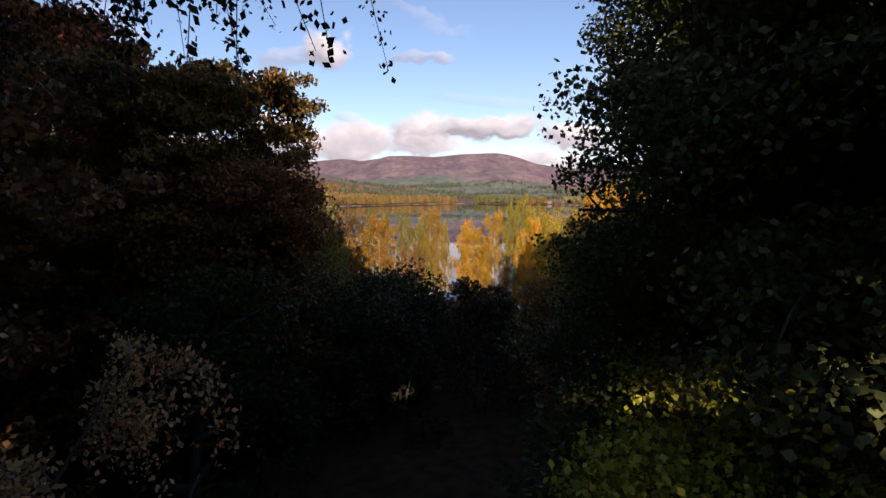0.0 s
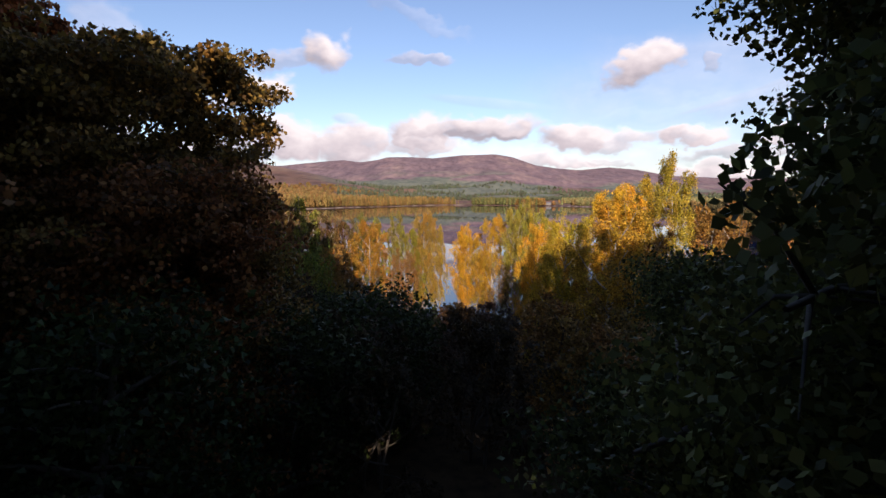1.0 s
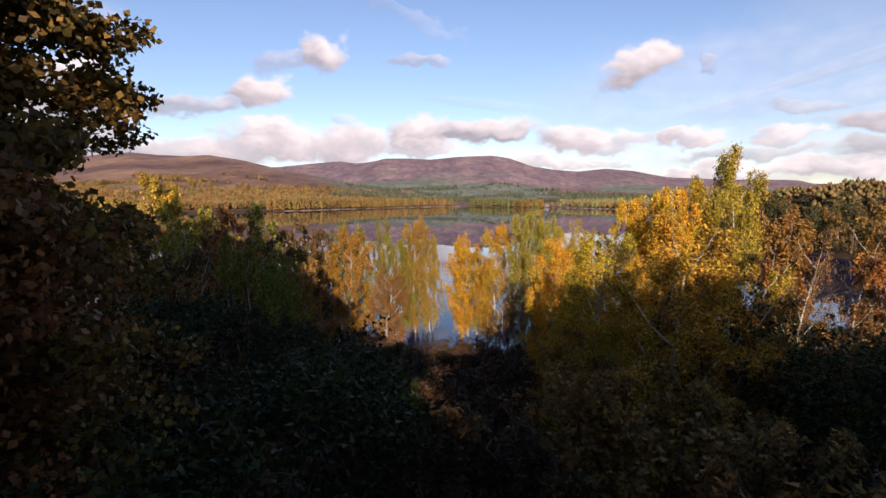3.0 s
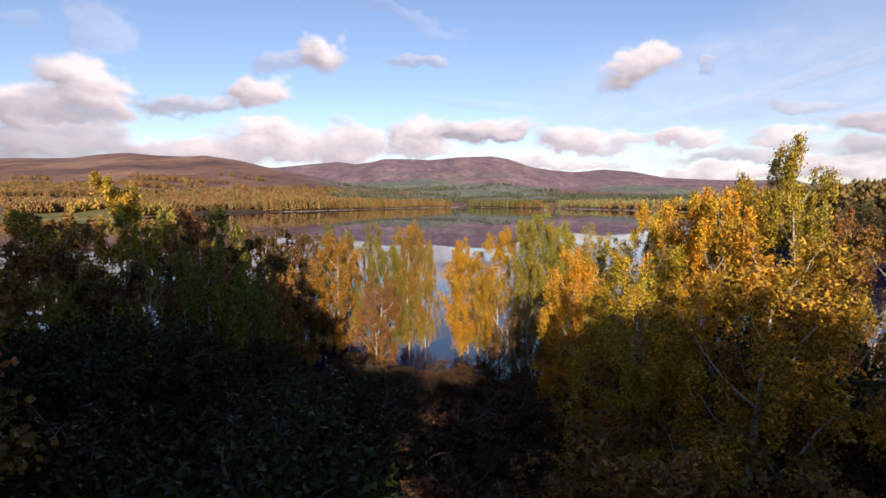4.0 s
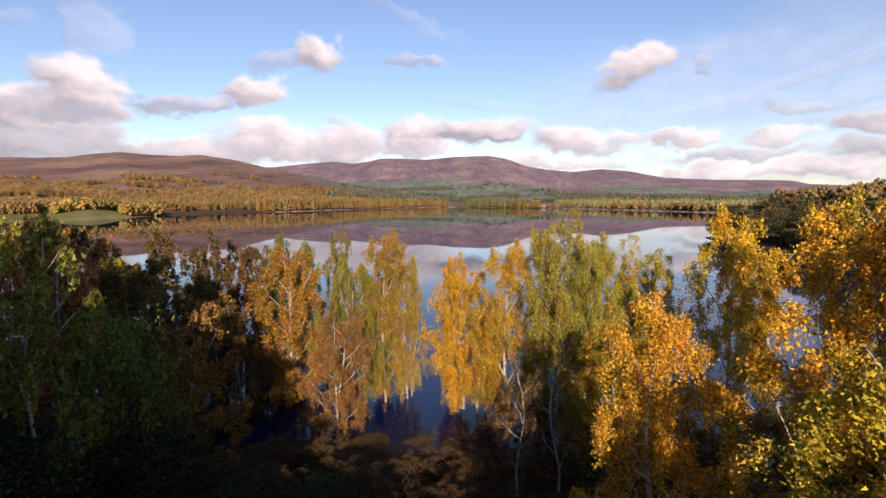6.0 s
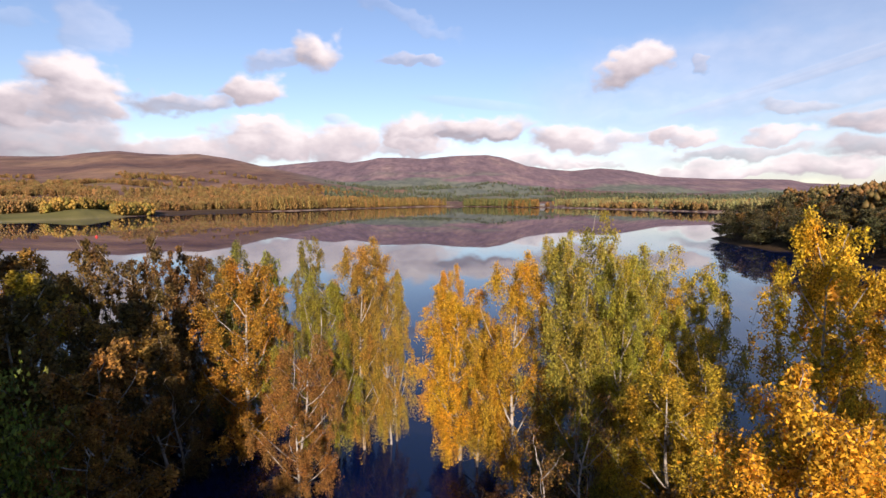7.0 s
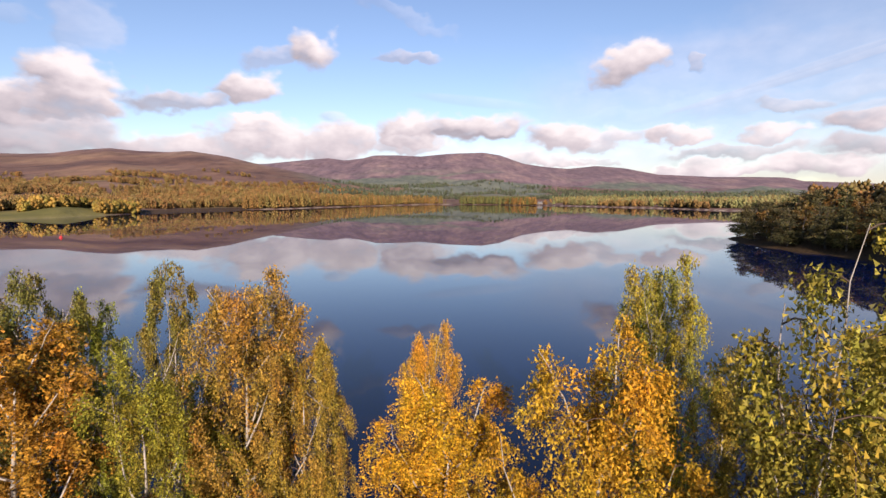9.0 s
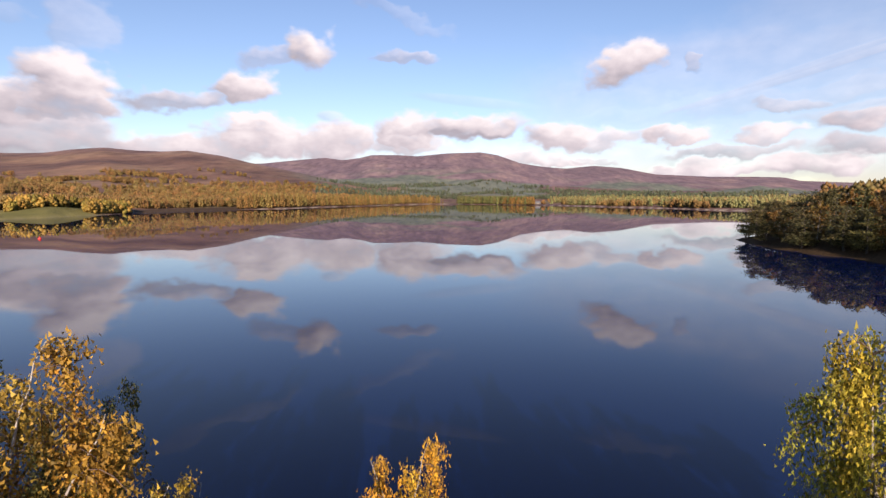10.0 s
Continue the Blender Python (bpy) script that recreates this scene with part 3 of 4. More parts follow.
birches = [birch(11 + k, stems=(1, 2, 1, 3, 1, 2)[k], lean=0.15, W=(5.2, 6.2, 5.4, 6.6, 4.6, 6.0)[k], count=70000, size=0.088, base=0.05, limb_count=96, twigs=5) for k in range(6)]
close_birches = [birch(36 + k, stems=(1, 2)[k], lean=0.12, W=(5.2, 6.2)[k], count=84000, size=0.08, base=0.16, limb_count=96, twigs=5) for k in range(2)]
mid_birches = [birch(26 + k, stems=(2, 1, 3)[k], lean=0.15, W=(6.2, 5.2, 6.6)[k], count=46000, size=0.108, base=0.05, limb_count=80, twigs=9) for k in range(3)]
far_birches = [birch(21 + k, stems=(1, 2, 3)[k], lean=0.4, W=(5.2, 6.2, 6.6)[k], count=14000, size=0.2, limb_count=44, twigs=10) for k in range(3)]
BW = [5.6, 6.4, 5.8, 7.0, 5.0, 6.2]
# x, y, tip height, crown width, colour, model
HEROES = [
    # right of the gap, nearest first
    (9.9, 34.7, 14.3, 5.4, AMBER, 1), (8.6, 40.5, 13.2, 4.8, AMBER, 0), (14.0, 38.5, 12.6, 5.5, BROWN, 5), (8.4, 49.1, 12.4, 4.4, GOLD, 2),
    (18.5, 45.6, 18.2, 4.6, OLIVE, 4), (18.0, 49.0, 17.0, 4.4, OLIVE, 0), (14.4, 46.2, 15.8, 5.2, GOLD, 2), (15.3, 49.2, 15.7, 5.2, GOLD, 1),
    (11.4, 59.0, 9.6, 5.0, AMBER, 1),
    (13.0, 67.3, 12.7, 4.6, OLIVE, 3), (10.3, 63.2, 13.5, 3.4, GREEN, 0), (9.0, 64.6, 14.5, 4.8, GREEN, 5), (9.4, 71.6, 13.7, 2.8, LIME, 4),
    (5.9, 66.3, 12.8, 3.9, AMBER, 0), (4.4, 69.0, 8.4, 3.0, AMBER, 2), (2.6, 72.2, 11.4, 2.2, AMBER, 4), (3.1, 69.6, 10.4, 4.6, GOLD, 0), (11.8, 72.0, 10.0, 3.4, OLIVE, 1),
    (17.2, 60.4, 14.9, 4.4, GOLD, 1), (15.4, 65.0, 12.2, 4.4, OLIVE, 2), (12.3, 62.5, 9.4, 4.4, AMBER, 1), (22.0, 63.0, 13.6, 6.0, AMBER, 3), (24.0, 52.0, 14.6, 5.6, BROWN, 0),
    (28.5, 56.0, 14.8, 6.0, BROWN, 5), (31.0, 47.5, 15.4, 6.0, BROWN, 3), (36.0, 54.0, 15.2, 6.5, BROWN, 1), (43.0, 60.0, 15.6, 7.0, BROWN, 3),
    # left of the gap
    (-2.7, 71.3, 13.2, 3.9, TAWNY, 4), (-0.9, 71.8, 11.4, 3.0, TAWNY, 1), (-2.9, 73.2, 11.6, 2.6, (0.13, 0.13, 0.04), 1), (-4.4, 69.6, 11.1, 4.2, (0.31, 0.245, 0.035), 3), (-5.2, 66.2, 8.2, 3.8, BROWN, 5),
    (-7.1, 75.0, 13.0, 3.4, (0.21, 0.19, 0.04), 2), (-9.9, 71.6, 11.7, 5.2, ORANGE, 1), (-9.2, 74.6, 11.8, 2.2, GREEN, 4), (-11.4, 73.5, 13.0, 3.6, (0.19, 0.18, 0.04), 3), (-13.6, 77.0, 11.6, 4.2, SHADE_BROWN, 1), (-14.9, 70.3, 10.6, 4.4, SHADE_BROWN, 3),
    (-12.8, 74.5, 11.8, 4.2, SHADE_BROWN, 0), (-17.8, 72.6, 13.2, 5.0, SHADE_BROWN, 5), (-20.6, 81.5, 11.5, 4.6, SHADE_BROWN, 2), (-16.0, 63.2, 12.4, 5.0, SHADE_BROWN, 3),
    (-17.0, 57.3, 14.7, 5.0, BROWN, 1), (-21.7, 59.3, 15.2, 5.2, GREEN, 2), (-24.5, 60.0, 18.0, 5.0, OLIVE, 0), (-14.7, 51.7, 15.0, 4.4, (0.2, 0.2, 0.04), 4), (-16.5, 45.0, 12.8, 4.6, SHADE_BROWN, 3),
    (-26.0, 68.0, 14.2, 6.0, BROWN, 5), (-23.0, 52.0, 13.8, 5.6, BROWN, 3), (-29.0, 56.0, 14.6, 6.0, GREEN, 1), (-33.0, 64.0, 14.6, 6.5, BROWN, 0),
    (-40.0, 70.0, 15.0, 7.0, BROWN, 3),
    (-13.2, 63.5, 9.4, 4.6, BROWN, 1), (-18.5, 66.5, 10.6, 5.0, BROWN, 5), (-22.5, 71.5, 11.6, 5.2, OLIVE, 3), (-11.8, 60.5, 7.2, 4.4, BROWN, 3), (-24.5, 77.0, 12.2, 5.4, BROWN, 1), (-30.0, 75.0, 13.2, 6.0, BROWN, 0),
    (-21.0, 66.0, 13.4, 5.0, SHADE_BROWN, 1), (-25.5, 72.0, 13.8, 5.5, SHADE_BROWN, 0), (-14.6, 67.0, 9.4, 4.6, BROWN, 3), (-19.0, 62.0, 11.0, 5.0, SHADE_BROWN, 2), (-22.0, 76.0, 13.0, 5.0, SHADE_BROWN, 5), (-15.6, 77.0, 12.2, 4.4, SHADE_BROWN, 2), (-12.4, 68.0, 8.2, 4.0, SHADE_BROWN, 0),
]
for x, y, top, width, colour, k in HEROES:
    word = WORDS.get(colour, "dark green" if colour[0] < 0.3 else "olive green")
    if (y > 71 and -3.5 < x < 10) or (y > 65 and 3 < x < 9 and colour != OLIVE) or (y > 62 and 9 < x < 14) or (y > 69 and -5 < x < 0):
        model, w0 = close_birches[k % 2], BW[k % 2]
    elif (y > 61 and -5.5 < x < 12.5) or (y > 38 and 6 < x < 13.5):
        model, w0 = birches[k], BW[k]
    elif -13 < x < 19 and y > 30:
        model, w0 = mid_birches[k % 3], BW[(1, 0, 3)[k % 3]]
    else:
        model, w0 = far_birches[k % 3], BW[(0, 1, 3)[k % 3]]
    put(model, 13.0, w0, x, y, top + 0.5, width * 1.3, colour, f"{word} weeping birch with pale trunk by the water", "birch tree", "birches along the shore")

# brown thicket at the water's edge in the gap, its leaf colour darkened for shade
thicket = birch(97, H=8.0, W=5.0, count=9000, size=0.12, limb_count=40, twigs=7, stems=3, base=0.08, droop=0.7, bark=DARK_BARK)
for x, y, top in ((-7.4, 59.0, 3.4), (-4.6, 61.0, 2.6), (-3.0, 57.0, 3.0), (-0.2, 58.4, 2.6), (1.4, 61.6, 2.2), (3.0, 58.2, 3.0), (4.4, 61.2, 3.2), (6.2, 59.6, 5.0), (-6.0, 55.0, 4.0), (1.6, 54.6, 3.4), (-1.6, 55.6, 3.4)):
    put(thicket, 8.0, 5.2, x, y, top, 3.6, (0.10, 0.055, 0.022), "low brown birch thicket, darkened for shade, at the water's edge", "birch tree", "thicket at the water's edge")

# half-bare birches with pale stems at the edge of the shade
thin_birches = [birch(41 + k, count=2600, size=0.12, limb_count=36, base=0.3, bare=True, lean=0.9, droop=0.8) for k in range(2)]
for x, y, top, width, k in ((25.4, 41.0, 14.2, 5.5, 0), (22.7, 46.1, 14.0, 4.6, 1), (27.6, 48.0, 14.6, 5.0, 1), (5.6, 57.5, 7.8, 3.6, 0), (7.4, 58.5, 8.6, 3.8, 1), (30.0, 42.0, 14.8, 5.0, 0)):
    put(thin_birches[k], 13.0, 5.8, x, y, top, width, BROWN, "half-bare birch with white stem and few brown leaves", "birch tree", "half-bare birches")

# a dead birch, bare and pale, among the dark scrub
snag = birch(51, H=9.0, W=3.4, count=0, limb_count=24, twigs=9, base=0.35, lean=0.3)
put(snag, 9.0, 3.4, -15.6, 49.6, 12.0, 3.4, BROWN, "bare dead birch with pale grey trunk", "birch tree")

# ---------------------------------------------------------------- the tall trees round the start
PATH_Y, PATH_X, PATH_Z = [r[2] for r in ROWS], [r[1] for r in ROWS], [r[3] for r in ROWS]


def view_lane(origin, half=0.5):
    """For a tree at origin: metres by which places lie outside the lane cut through the crowns (0 inside it). The lane
    is shaped to fit the camera's view and widens ahead.
    """
    def away(p):
        q = np.asarray(p) + np.asarray(origin)
        cx, cz = np.interp(q[:, 1], PATH_Y, PATH_X), np.interp(q[:, 1], PATH_Y, PATH_Z)
        high_up = q[:, 2] > 13.7
        right = np.where(high_up, 0.5, 0.3) + np.where(high_up, 0.5, 0.34) * np.clip(q[:, 1] - 5.6, 0, 12) + np.where(high_up, 0.4, 0.0) * np.clip(q[:, 1] - 9.3, 0, 12)
        right = right + (np.sin(q[:, 2] * 1.9 + q[:, 1] * 1.3) * 0.5 + np.sin(q[:, 2] * 4.7 - q[:, 1] * 2.9) * 0.4 + 0.15) * 0.15 * np.clip(q[:, 1] - 3.5, 0, 6)
        right = np.maximum(right, 0.35) + 0.02 * np.clip(q[:, 1] - 1, 0, 8)
        side = np.where(q[:, 0] > cx, q[:, 0] - cx - right, cx - q[:, 0] - half)
        high = np.abs(q[:, 2] - cz) - 0.75
        lane = np.where((q[:, 0] > cx) & (q[:, 2] > 12.5), side, np.maximum(side, high))
        if origin[0] > 2:
            # a tree right of the lane is cut back so that it never crosses the view
            lane = np.where(q[:, 2] > 11.6, q[:, 0] - cx - right, lane)
        if origin[0] > 7:
            lane = np.where(q[:, 2] > 11.6, lane, q[:, 0] - cx - right - 1.6)
        return np.clip(lane, 0, None)
    return away


def stand(make, x, y, colour, label, category, group="", **args):
    """A tree of its own at x, y, cut back to keep the camera's view open."""
    z = ground_at(x, y)
    ob = make(clear=view_lane((x, y, z)), **args)
    ob.matrix_basis = pose(x, y, z)
    paint(ob, colour)
    return tagged(ob, label, category, group)


BEECH_RED, OAK = (0.26, 0.09, 0.03), (0.12, 0.135, 0.045)
stand(broadleaf, -12.2, 25.0, (0.17, 0.105, 0.027), "tall dark beech turning gold at its crown", "beech tree", seed=3, H=21.4 - ground_at(-12.8, 25.0), W=12.8, count=160000, size=0.2, taper=9.0, base=0.05, limb_count=90)
stand(broadleaf, -21.8, 28.5, BEECH_RED, "broad beech with rust red autumn leaves", "beech tree", seed=4, H=24.3, W=15.0, count=80000, size=0.28, base=0.05, limb_count=60)
stand(broadleaf, -16.0, 12.5, (0.19, 0.09, 0.035), "copper-leaved beech at the edge of the wood", "beech tree", seed=8, H=24.0, W=13.5, count=42000, size=0.3, base=0.05, limb_count=40)
stand(broadleaf, 7.5, 9.4, OAK, "dark green oak with layered level branches", "oak tree", seed=5, H=20.6 - ground_at(7.5, 9.4), W=15.6, count=270000, size=0.16, base=0.06, limb_count=140, taper=5.0, name="oak_tree")
stand(broadleaf, 16.5, 12.0, OAK, "dark green oak in the shade of the wood", "oak tree", seed=6, H=21.0, W=15.0, count=70000, size=0.28, base=0.06, limb_count=80, name="oak_tree")
stand(broadleaf, 5.6, 11.0, (0.07, 0.085, 0.03), "low dark green holly on the bank", "holly tree", seed=7, H=11.3, W=9.0, count=24000, size=0.16, base=0.04, limb_count=40, name="holly_tree")
# leaf colour raised to stand for a patch of sunlight
stand(broadleaf, 5.3, 7.0, (0.50, 0.50, 0.08), "maple sapling under the oak, leaves brightened yellow green for a sunlit patch", "maple tree", seed=9, H=12.9 - ground_at(5.3, 7.0), W=4.8, count=28000, size=0.12, base=0.05, name="maple_tree")

# extra tree, added to close gaps in the tall oak's edge as viewed
stand(broadleaf, 5.0, 9.0, OAK, "slender dark green oak added to fill out the taller one's edge", "oak tree", seed=15, H=19.4 - ground_at(5.0, 9.0), W=7.0, count=34000, size=0.12, base=0.58, limb_count=80, taper=5.0, name="oak_tree")
stand(broadleaf, -9.2, 23.0, (0.2, 0.085, 0.03), "low rust brown beech under the tall one", "beech tree", seed=16, H=16.8 - ground_at(-9.2, 23.0), W=8.0, count=50000, size=0.18, base=0.05, limb_count=60, taper=5.0)

# the wood behind and beside the start: trees added out of view to throw the long shade
wood = [broadleaf(60 + k, H=23.0, W=13.0, count=15000, size=0.6, limb_count=46, base=0.06, twiggy=False) for k in range(2)]
for n, (x, y, top, *slim) in enumerate(((-11.5, 1, 29.5), (-14.5, 1, 39), (-21, -3, 40), (-7, -8, 32), (-16, -10, 35), (-28, -4, 38), (9.8, -14, 33, 9), (2.6, -17, 27, 9), (-0.5, -19, 33), (16.5, -6, 25), (27, 2, 23), (38, -4, 24), (37, 12, 19), (-33, 8, 28), (-36, 20, 28), (-36, 36, 27), (-14, -22, 29), (14, -24, 30), (30, -18, 28), (-30, -18, 30), (56, 12, 20), (-48, 30, 28), (-33, 46, 22), (-4, -15, 34))):
    put(wood[n % 2], 23.0, 13.0, x, y, top, slim[0] if slim else 14.0, (0.075, 0.06, 0.02) if n % 3 else (0.11, 0.055, 0.02), "tall broad-leaved tree added to cast the wood's shade", "tree", "wood on the bank")

# undergrowth in the shade, with leaf colours darkened for it: low rounded trees and scrub under the birches
scrub = [broadleaf(80 + k, H=8.0, W=6.0, count=8000, size=0.18, limb_count=22, base=0.05, layer=0.6, twiggy=False, name="scrub_tree") for k in range(3)]
bush_birch = birch(95, H=8.0, W=5.0, count=4200, size=0.2, limb_count=26, twigs=8, stems=3, base=0.06, droop=0.8, bark=DARK_BARK)
rng = random.Random(12)
for row in range(9):
    y0 = 19 + row * 5.0
    for colm in range(14):
        x, y = -29 + colm * 4.4 + rng.uniform(-1.6, 1.6), y0 + rng.uniform(-1.8, 1.8)
        limit = 14.2 - 0.262 * (y - 12)
        if -27 < x < -11 and 26 < y < 36:
            continue
        if abs(x - 0.8) < 2.6 and y < 25:
            continue
        if abs(x - 1) > 9:
            limit += 3.0
        height = min(9.5, limit) * rng.uniform(0.78, 1.0)
        if height < 1.3:
            continue
        # shade is put into these browns, less of it right of x = 6
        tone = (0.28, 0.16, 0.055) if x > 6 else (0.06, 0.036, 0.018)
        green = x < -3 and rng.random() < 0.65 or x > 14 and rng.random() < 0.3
        z = ground_at(x, y)
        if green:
            put(scrub[rng.randrange(3)], 8.0, 6.0, x, y, z + height, min(7.0, height * 0.9 + 1.2), (0.032, 0.042, 0.014), "green scrub tree with leaf colour darkened for the shade", "scrub", "undergrowth on the bank")
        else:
            put(bush_birch, 8.0, 5.2, x, y, z + height, min(6.6, height * 0.8 + 1.6), tone, "low brown birch with shade put into its leaf colour", "birch tree", "undergrowth on the bank")

put(scrub[0], 8.0, 6.0, -17.3, 46.6, 11.4, 5.0, LIME, "yellow green maple among dark scrub", "maple tree")
put(scrub[1], 8.0, 6.0, -13.7, 57.4, 10.4, 4.0, (0.18, 0.22, 0.04), "fresh green young oak by the birches", "oak tree")

# the birch that hangs over the start, and a sapling beside it
stand(birch, -4.6, 3.6, (0.50, 0.30, 0.15), "brown-leaved birch sapling beside the clearing", "birch tree", seed=31, H=11.2, W=7.6, count=52000, size=0.07, bark=DARK_BARK)


def overhanging_birch(x, y, colour):
    """Birch whose long limbs reach forward over the clearing and end in curtains of leafy twigs."""
    rng = np.random.default_rng(33)
    z = ground_at(x, y)
    u = np.linspace(0, 1, 10)
    tp = np.stack([0.5 * np.sin(u * 2), 0.3 * np.sin(u * 3), 18.0 * u - 0.5 * (u == 0)], 1)
    limbs, places = [], []
    for k in range(34):
        reach = np.array([-2.6 + 5.7 * k / 33 + rng.uniform(-0.1, 0.1), rng.uniform(3.4, 5.0), 0])
        start = np.array([0, 0, rng.uniform(9.5, 12.0)])
        tip = np.array([reach[0], reach[1], 15.45 - z + rng.uniform(-0.1, 0.5)])
        f = np.linspace(0, 1, 8)[:, None]
        lp = start + (tip - start) * f + np.array([0, 0, 1.0]) * np.sin(math.pi * f) * 0.6
        limbs.append((lp, np.interp(f[:, 0], [0, 1], [0.05, 0.008]), 5))
        for _ in range(26):
            w = rng.uniform(0.55, 1.0)
            q = np.array([np.interp(w, f[:, 0], lp[:, i]) for i in range(3)])
            out = rng.normal(size=3) * [0.3, 0.3, 0.0]
            drop = rng.uniform(0.2, 0.95)
            t = np.array([0, 0.3, 0.65, 1.0])[:, None]
            pts = q + out * t + np.array([0, 0, -1.0]) * drop * t ** 1.4
            limbs.append((pts, [0.006, 0.004, 0.003, 0.002], 3))
            n = int(95 * drop)
            t = rng.uniform(0.15, 1.02, n)[:, None]
            places.append(q + out * t + np.array([0, 0, -1.0]) * drop * t ** 1.4 + rng.normal(size=(n, 3)) * 0.035)
    pos = np.concatenate(places)
    lane = view_lane((x, y, z))
    pos = pos[lane(pos) > 0]
    limbs = [l for l in limbs if (lane(np.asarray(l[0])) > 0).all()]
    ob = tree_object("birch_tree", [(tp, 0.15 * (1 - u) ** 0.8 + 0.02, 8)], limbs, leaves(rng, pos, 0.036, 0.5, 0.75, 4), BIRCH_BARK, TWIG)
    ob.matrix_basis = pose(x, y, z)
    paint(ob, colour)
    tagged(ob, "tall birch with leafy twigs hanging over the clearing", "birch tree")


# near-black leaf colour: the shade over the start is put into it
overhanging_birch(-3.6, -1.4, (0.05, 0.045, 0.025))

# ---------------------------------------------------------------- far woods
def far_wood(name, label, places, heights, colour, clumps, seed, width=0.36, pointed=False, grain=1.0):
    """Far trees, one joined mesh: each a dome, or a spire, of uneven leafy clumps."""
    rng = np.random.default_rng(seed)
    n = len(places)
    t = (np.arange(clumps)[None] + rng.uniform(0, 1, (n, clumps))) / clumps
    outline = np.clip(1.0 - t, 0, 1) ** 0.8 * np.minimum(1, 0.6 + 3 * t) if pointed else np.sqrt(np.clip(1 - ((t - 0.4) / 0.66) ** 2, 0, 1))
    ang = np.arange(clumps)[None] * 2.4 + rng.uniform(0, 6.28, (n, 1)) + rng.uniform(-0.5, 0.5, (n, clumps))
    fat = width * rng.uniform(0.75, 1.25, (n, 1)) * heights[:, None]
    radius = fat * outline * rng.uniform(0.45, 0.95, (n, clumps))
    high = heights[:, None] * (0.1 + 0.84 * t)
    pos = np.stack([places[:, 0:1] + radius * np.cos(ang), places[:, 1:2] + radius * np.sin(ang), places[:, 2:3] + high], -1).reshape(-1, 1, 3)
    size = (np.repeat(fat[:, 0], clumps).reshape(n, clumps) * (0.30 + 0.26 * outline) * grain).reshape(-1, 1, 1)
    corner = np.array([(1, 0, 0), (0, 1, 0), (-1, 0, 0), (0, -1, 0), (0, 0, 1), (0, 0, -1)], float)
    V = pos + size * (corner[None] * rng.uniform(0.6, 1.35, (n * clumps, 6, 1)) * [1, 1, 1.3] + rng.normal(size=(n * clumps, 6, 3)) * 0.16)
    octa = np.array([(0, 1, 4), (1, 2, 4), (2, 3, 4), (3, 0, 4), (1, 0, 5), (2, 1, 5), (3, 2, 5), (0, 3, 5)])
    F = (np.arange(n * clumps)[:, None, None] * 6 + octa[None]).reshape(-1, 3)
    me = set_mesh(bpy.data.meshes.new(name), V, F, 3)
    tone = me.attributes.new("tone", "FLOAT_COLOR", "POINT")
    hue = rng.uniform(-0.13, 0.13, n)
    light = rng.uniform(0.6, 1.25, n)
    per_tree = np.stack([light * (1 + hue), light * (1 - hue * 0.4), light, np.ones(n)], 1)
    tone.data.foreach_set("color", np.repeat(per_tree, clumps * 6, axis=0).ravel())
    me.materials.append(FAR_LEAF)
    ob = new(name, me)
    ob.color = (*colour, 1)
    return tagged(ob, label, "woodland", kind="stuff")


def scatter(seed, count, col_range, far_range, keep):
    """Places behind the far shore, spread over columns of the view and metres inland."""
    rng = np.random.default_rng(seed)
    az = np.arctan((rng.uniform(*col_range, count) - 766) / FOCAL)
    inland = far_range[0] + (far_range[1] - far_range[0]) * rng.uniform(0, 1, count) ** 1.3
    rs = np.interp(column(az), SHORE_COL, SHORE_DEPTH) / np.cos(az)
    r = rs + inland
    x, y = CENTRE[0] + r * np.sin(az), CENTRE[1] + r * np.cos(az)
    ok = keep(column(az), inland, x, y, rng) & (far_inside(x, y) > 3) & (headland_inside(x, y) < -5)
    x, y = x[ok], y[ok]
    return np.stack([x, y, land(x, y) - 0.3], 1)


GOLDEN = (0.26, 0.16, 0.055)
p = scatter(1, 10500, (-80, 660), (30, 1000), lambda c, d, x, y, g: (wave(x, y, 70, 1.5) + 0.5 * wave(x, y, 28, 4.0) > -0.3 + d / 1500) & ((c > 215) | (d > 90)) & ~((c > 230) & (c < 430) & (d < 55)))
g = np.random.default_rng(5)
far_wood("birch_wood", "golden birch woods on the far moor slope", p, g.uniform(6, 12, len(p)), GOLDEN, 26, 5, 0.36, False, 0.55)
p = scatter(2, 1100, (425, 785), (6, 120), lambda c, d, x, y, g: (d < 95 - np.clip(c - 700, 0, 85)) & (wave(x, y, 26, 1.0) > -0.75))
far_wood("larch_wood", "golden larches lining the far shore", p, g.uniform(11, 21, len(p)), (0.27, 0.175, 0.055), 20, 6, 0.2, True, 0.75)
p = scatter(3, 900, (810, 930), (6, 160), lambda c, d, x, y, g: d < 150)
far_wood("pine_wood", "dark pines on the far shore", p, g.uniform(12, 18, len(p)), (0.15, 0.145, 0.05), 13, 7, 0.22, True)
p = scatter(4, 260, (890, 945), (5, 60), lambda c, d, x, y, g: d < 70)
far_wood("larch_wood", "golden larches beside the far pines", p, g.uniform(11, 16, len(p)), (0.28, 0.155, 0.045), 13, 8, 0.22, True)
p = scatter(5, 3200, (975, 1600), (40, 500), lambda c, d, x, y, g: wave(x, y, 60, 3.3) > -0.3)
# plantation green lightened to stand for haze over the far bank
far_wood("pine_wood", "green pine plantation beyond the water", p, g.uniform(8, 13, len(p)), (0.27, 0.24, 0.095), 12, 9, 0.34, True, 0.8)
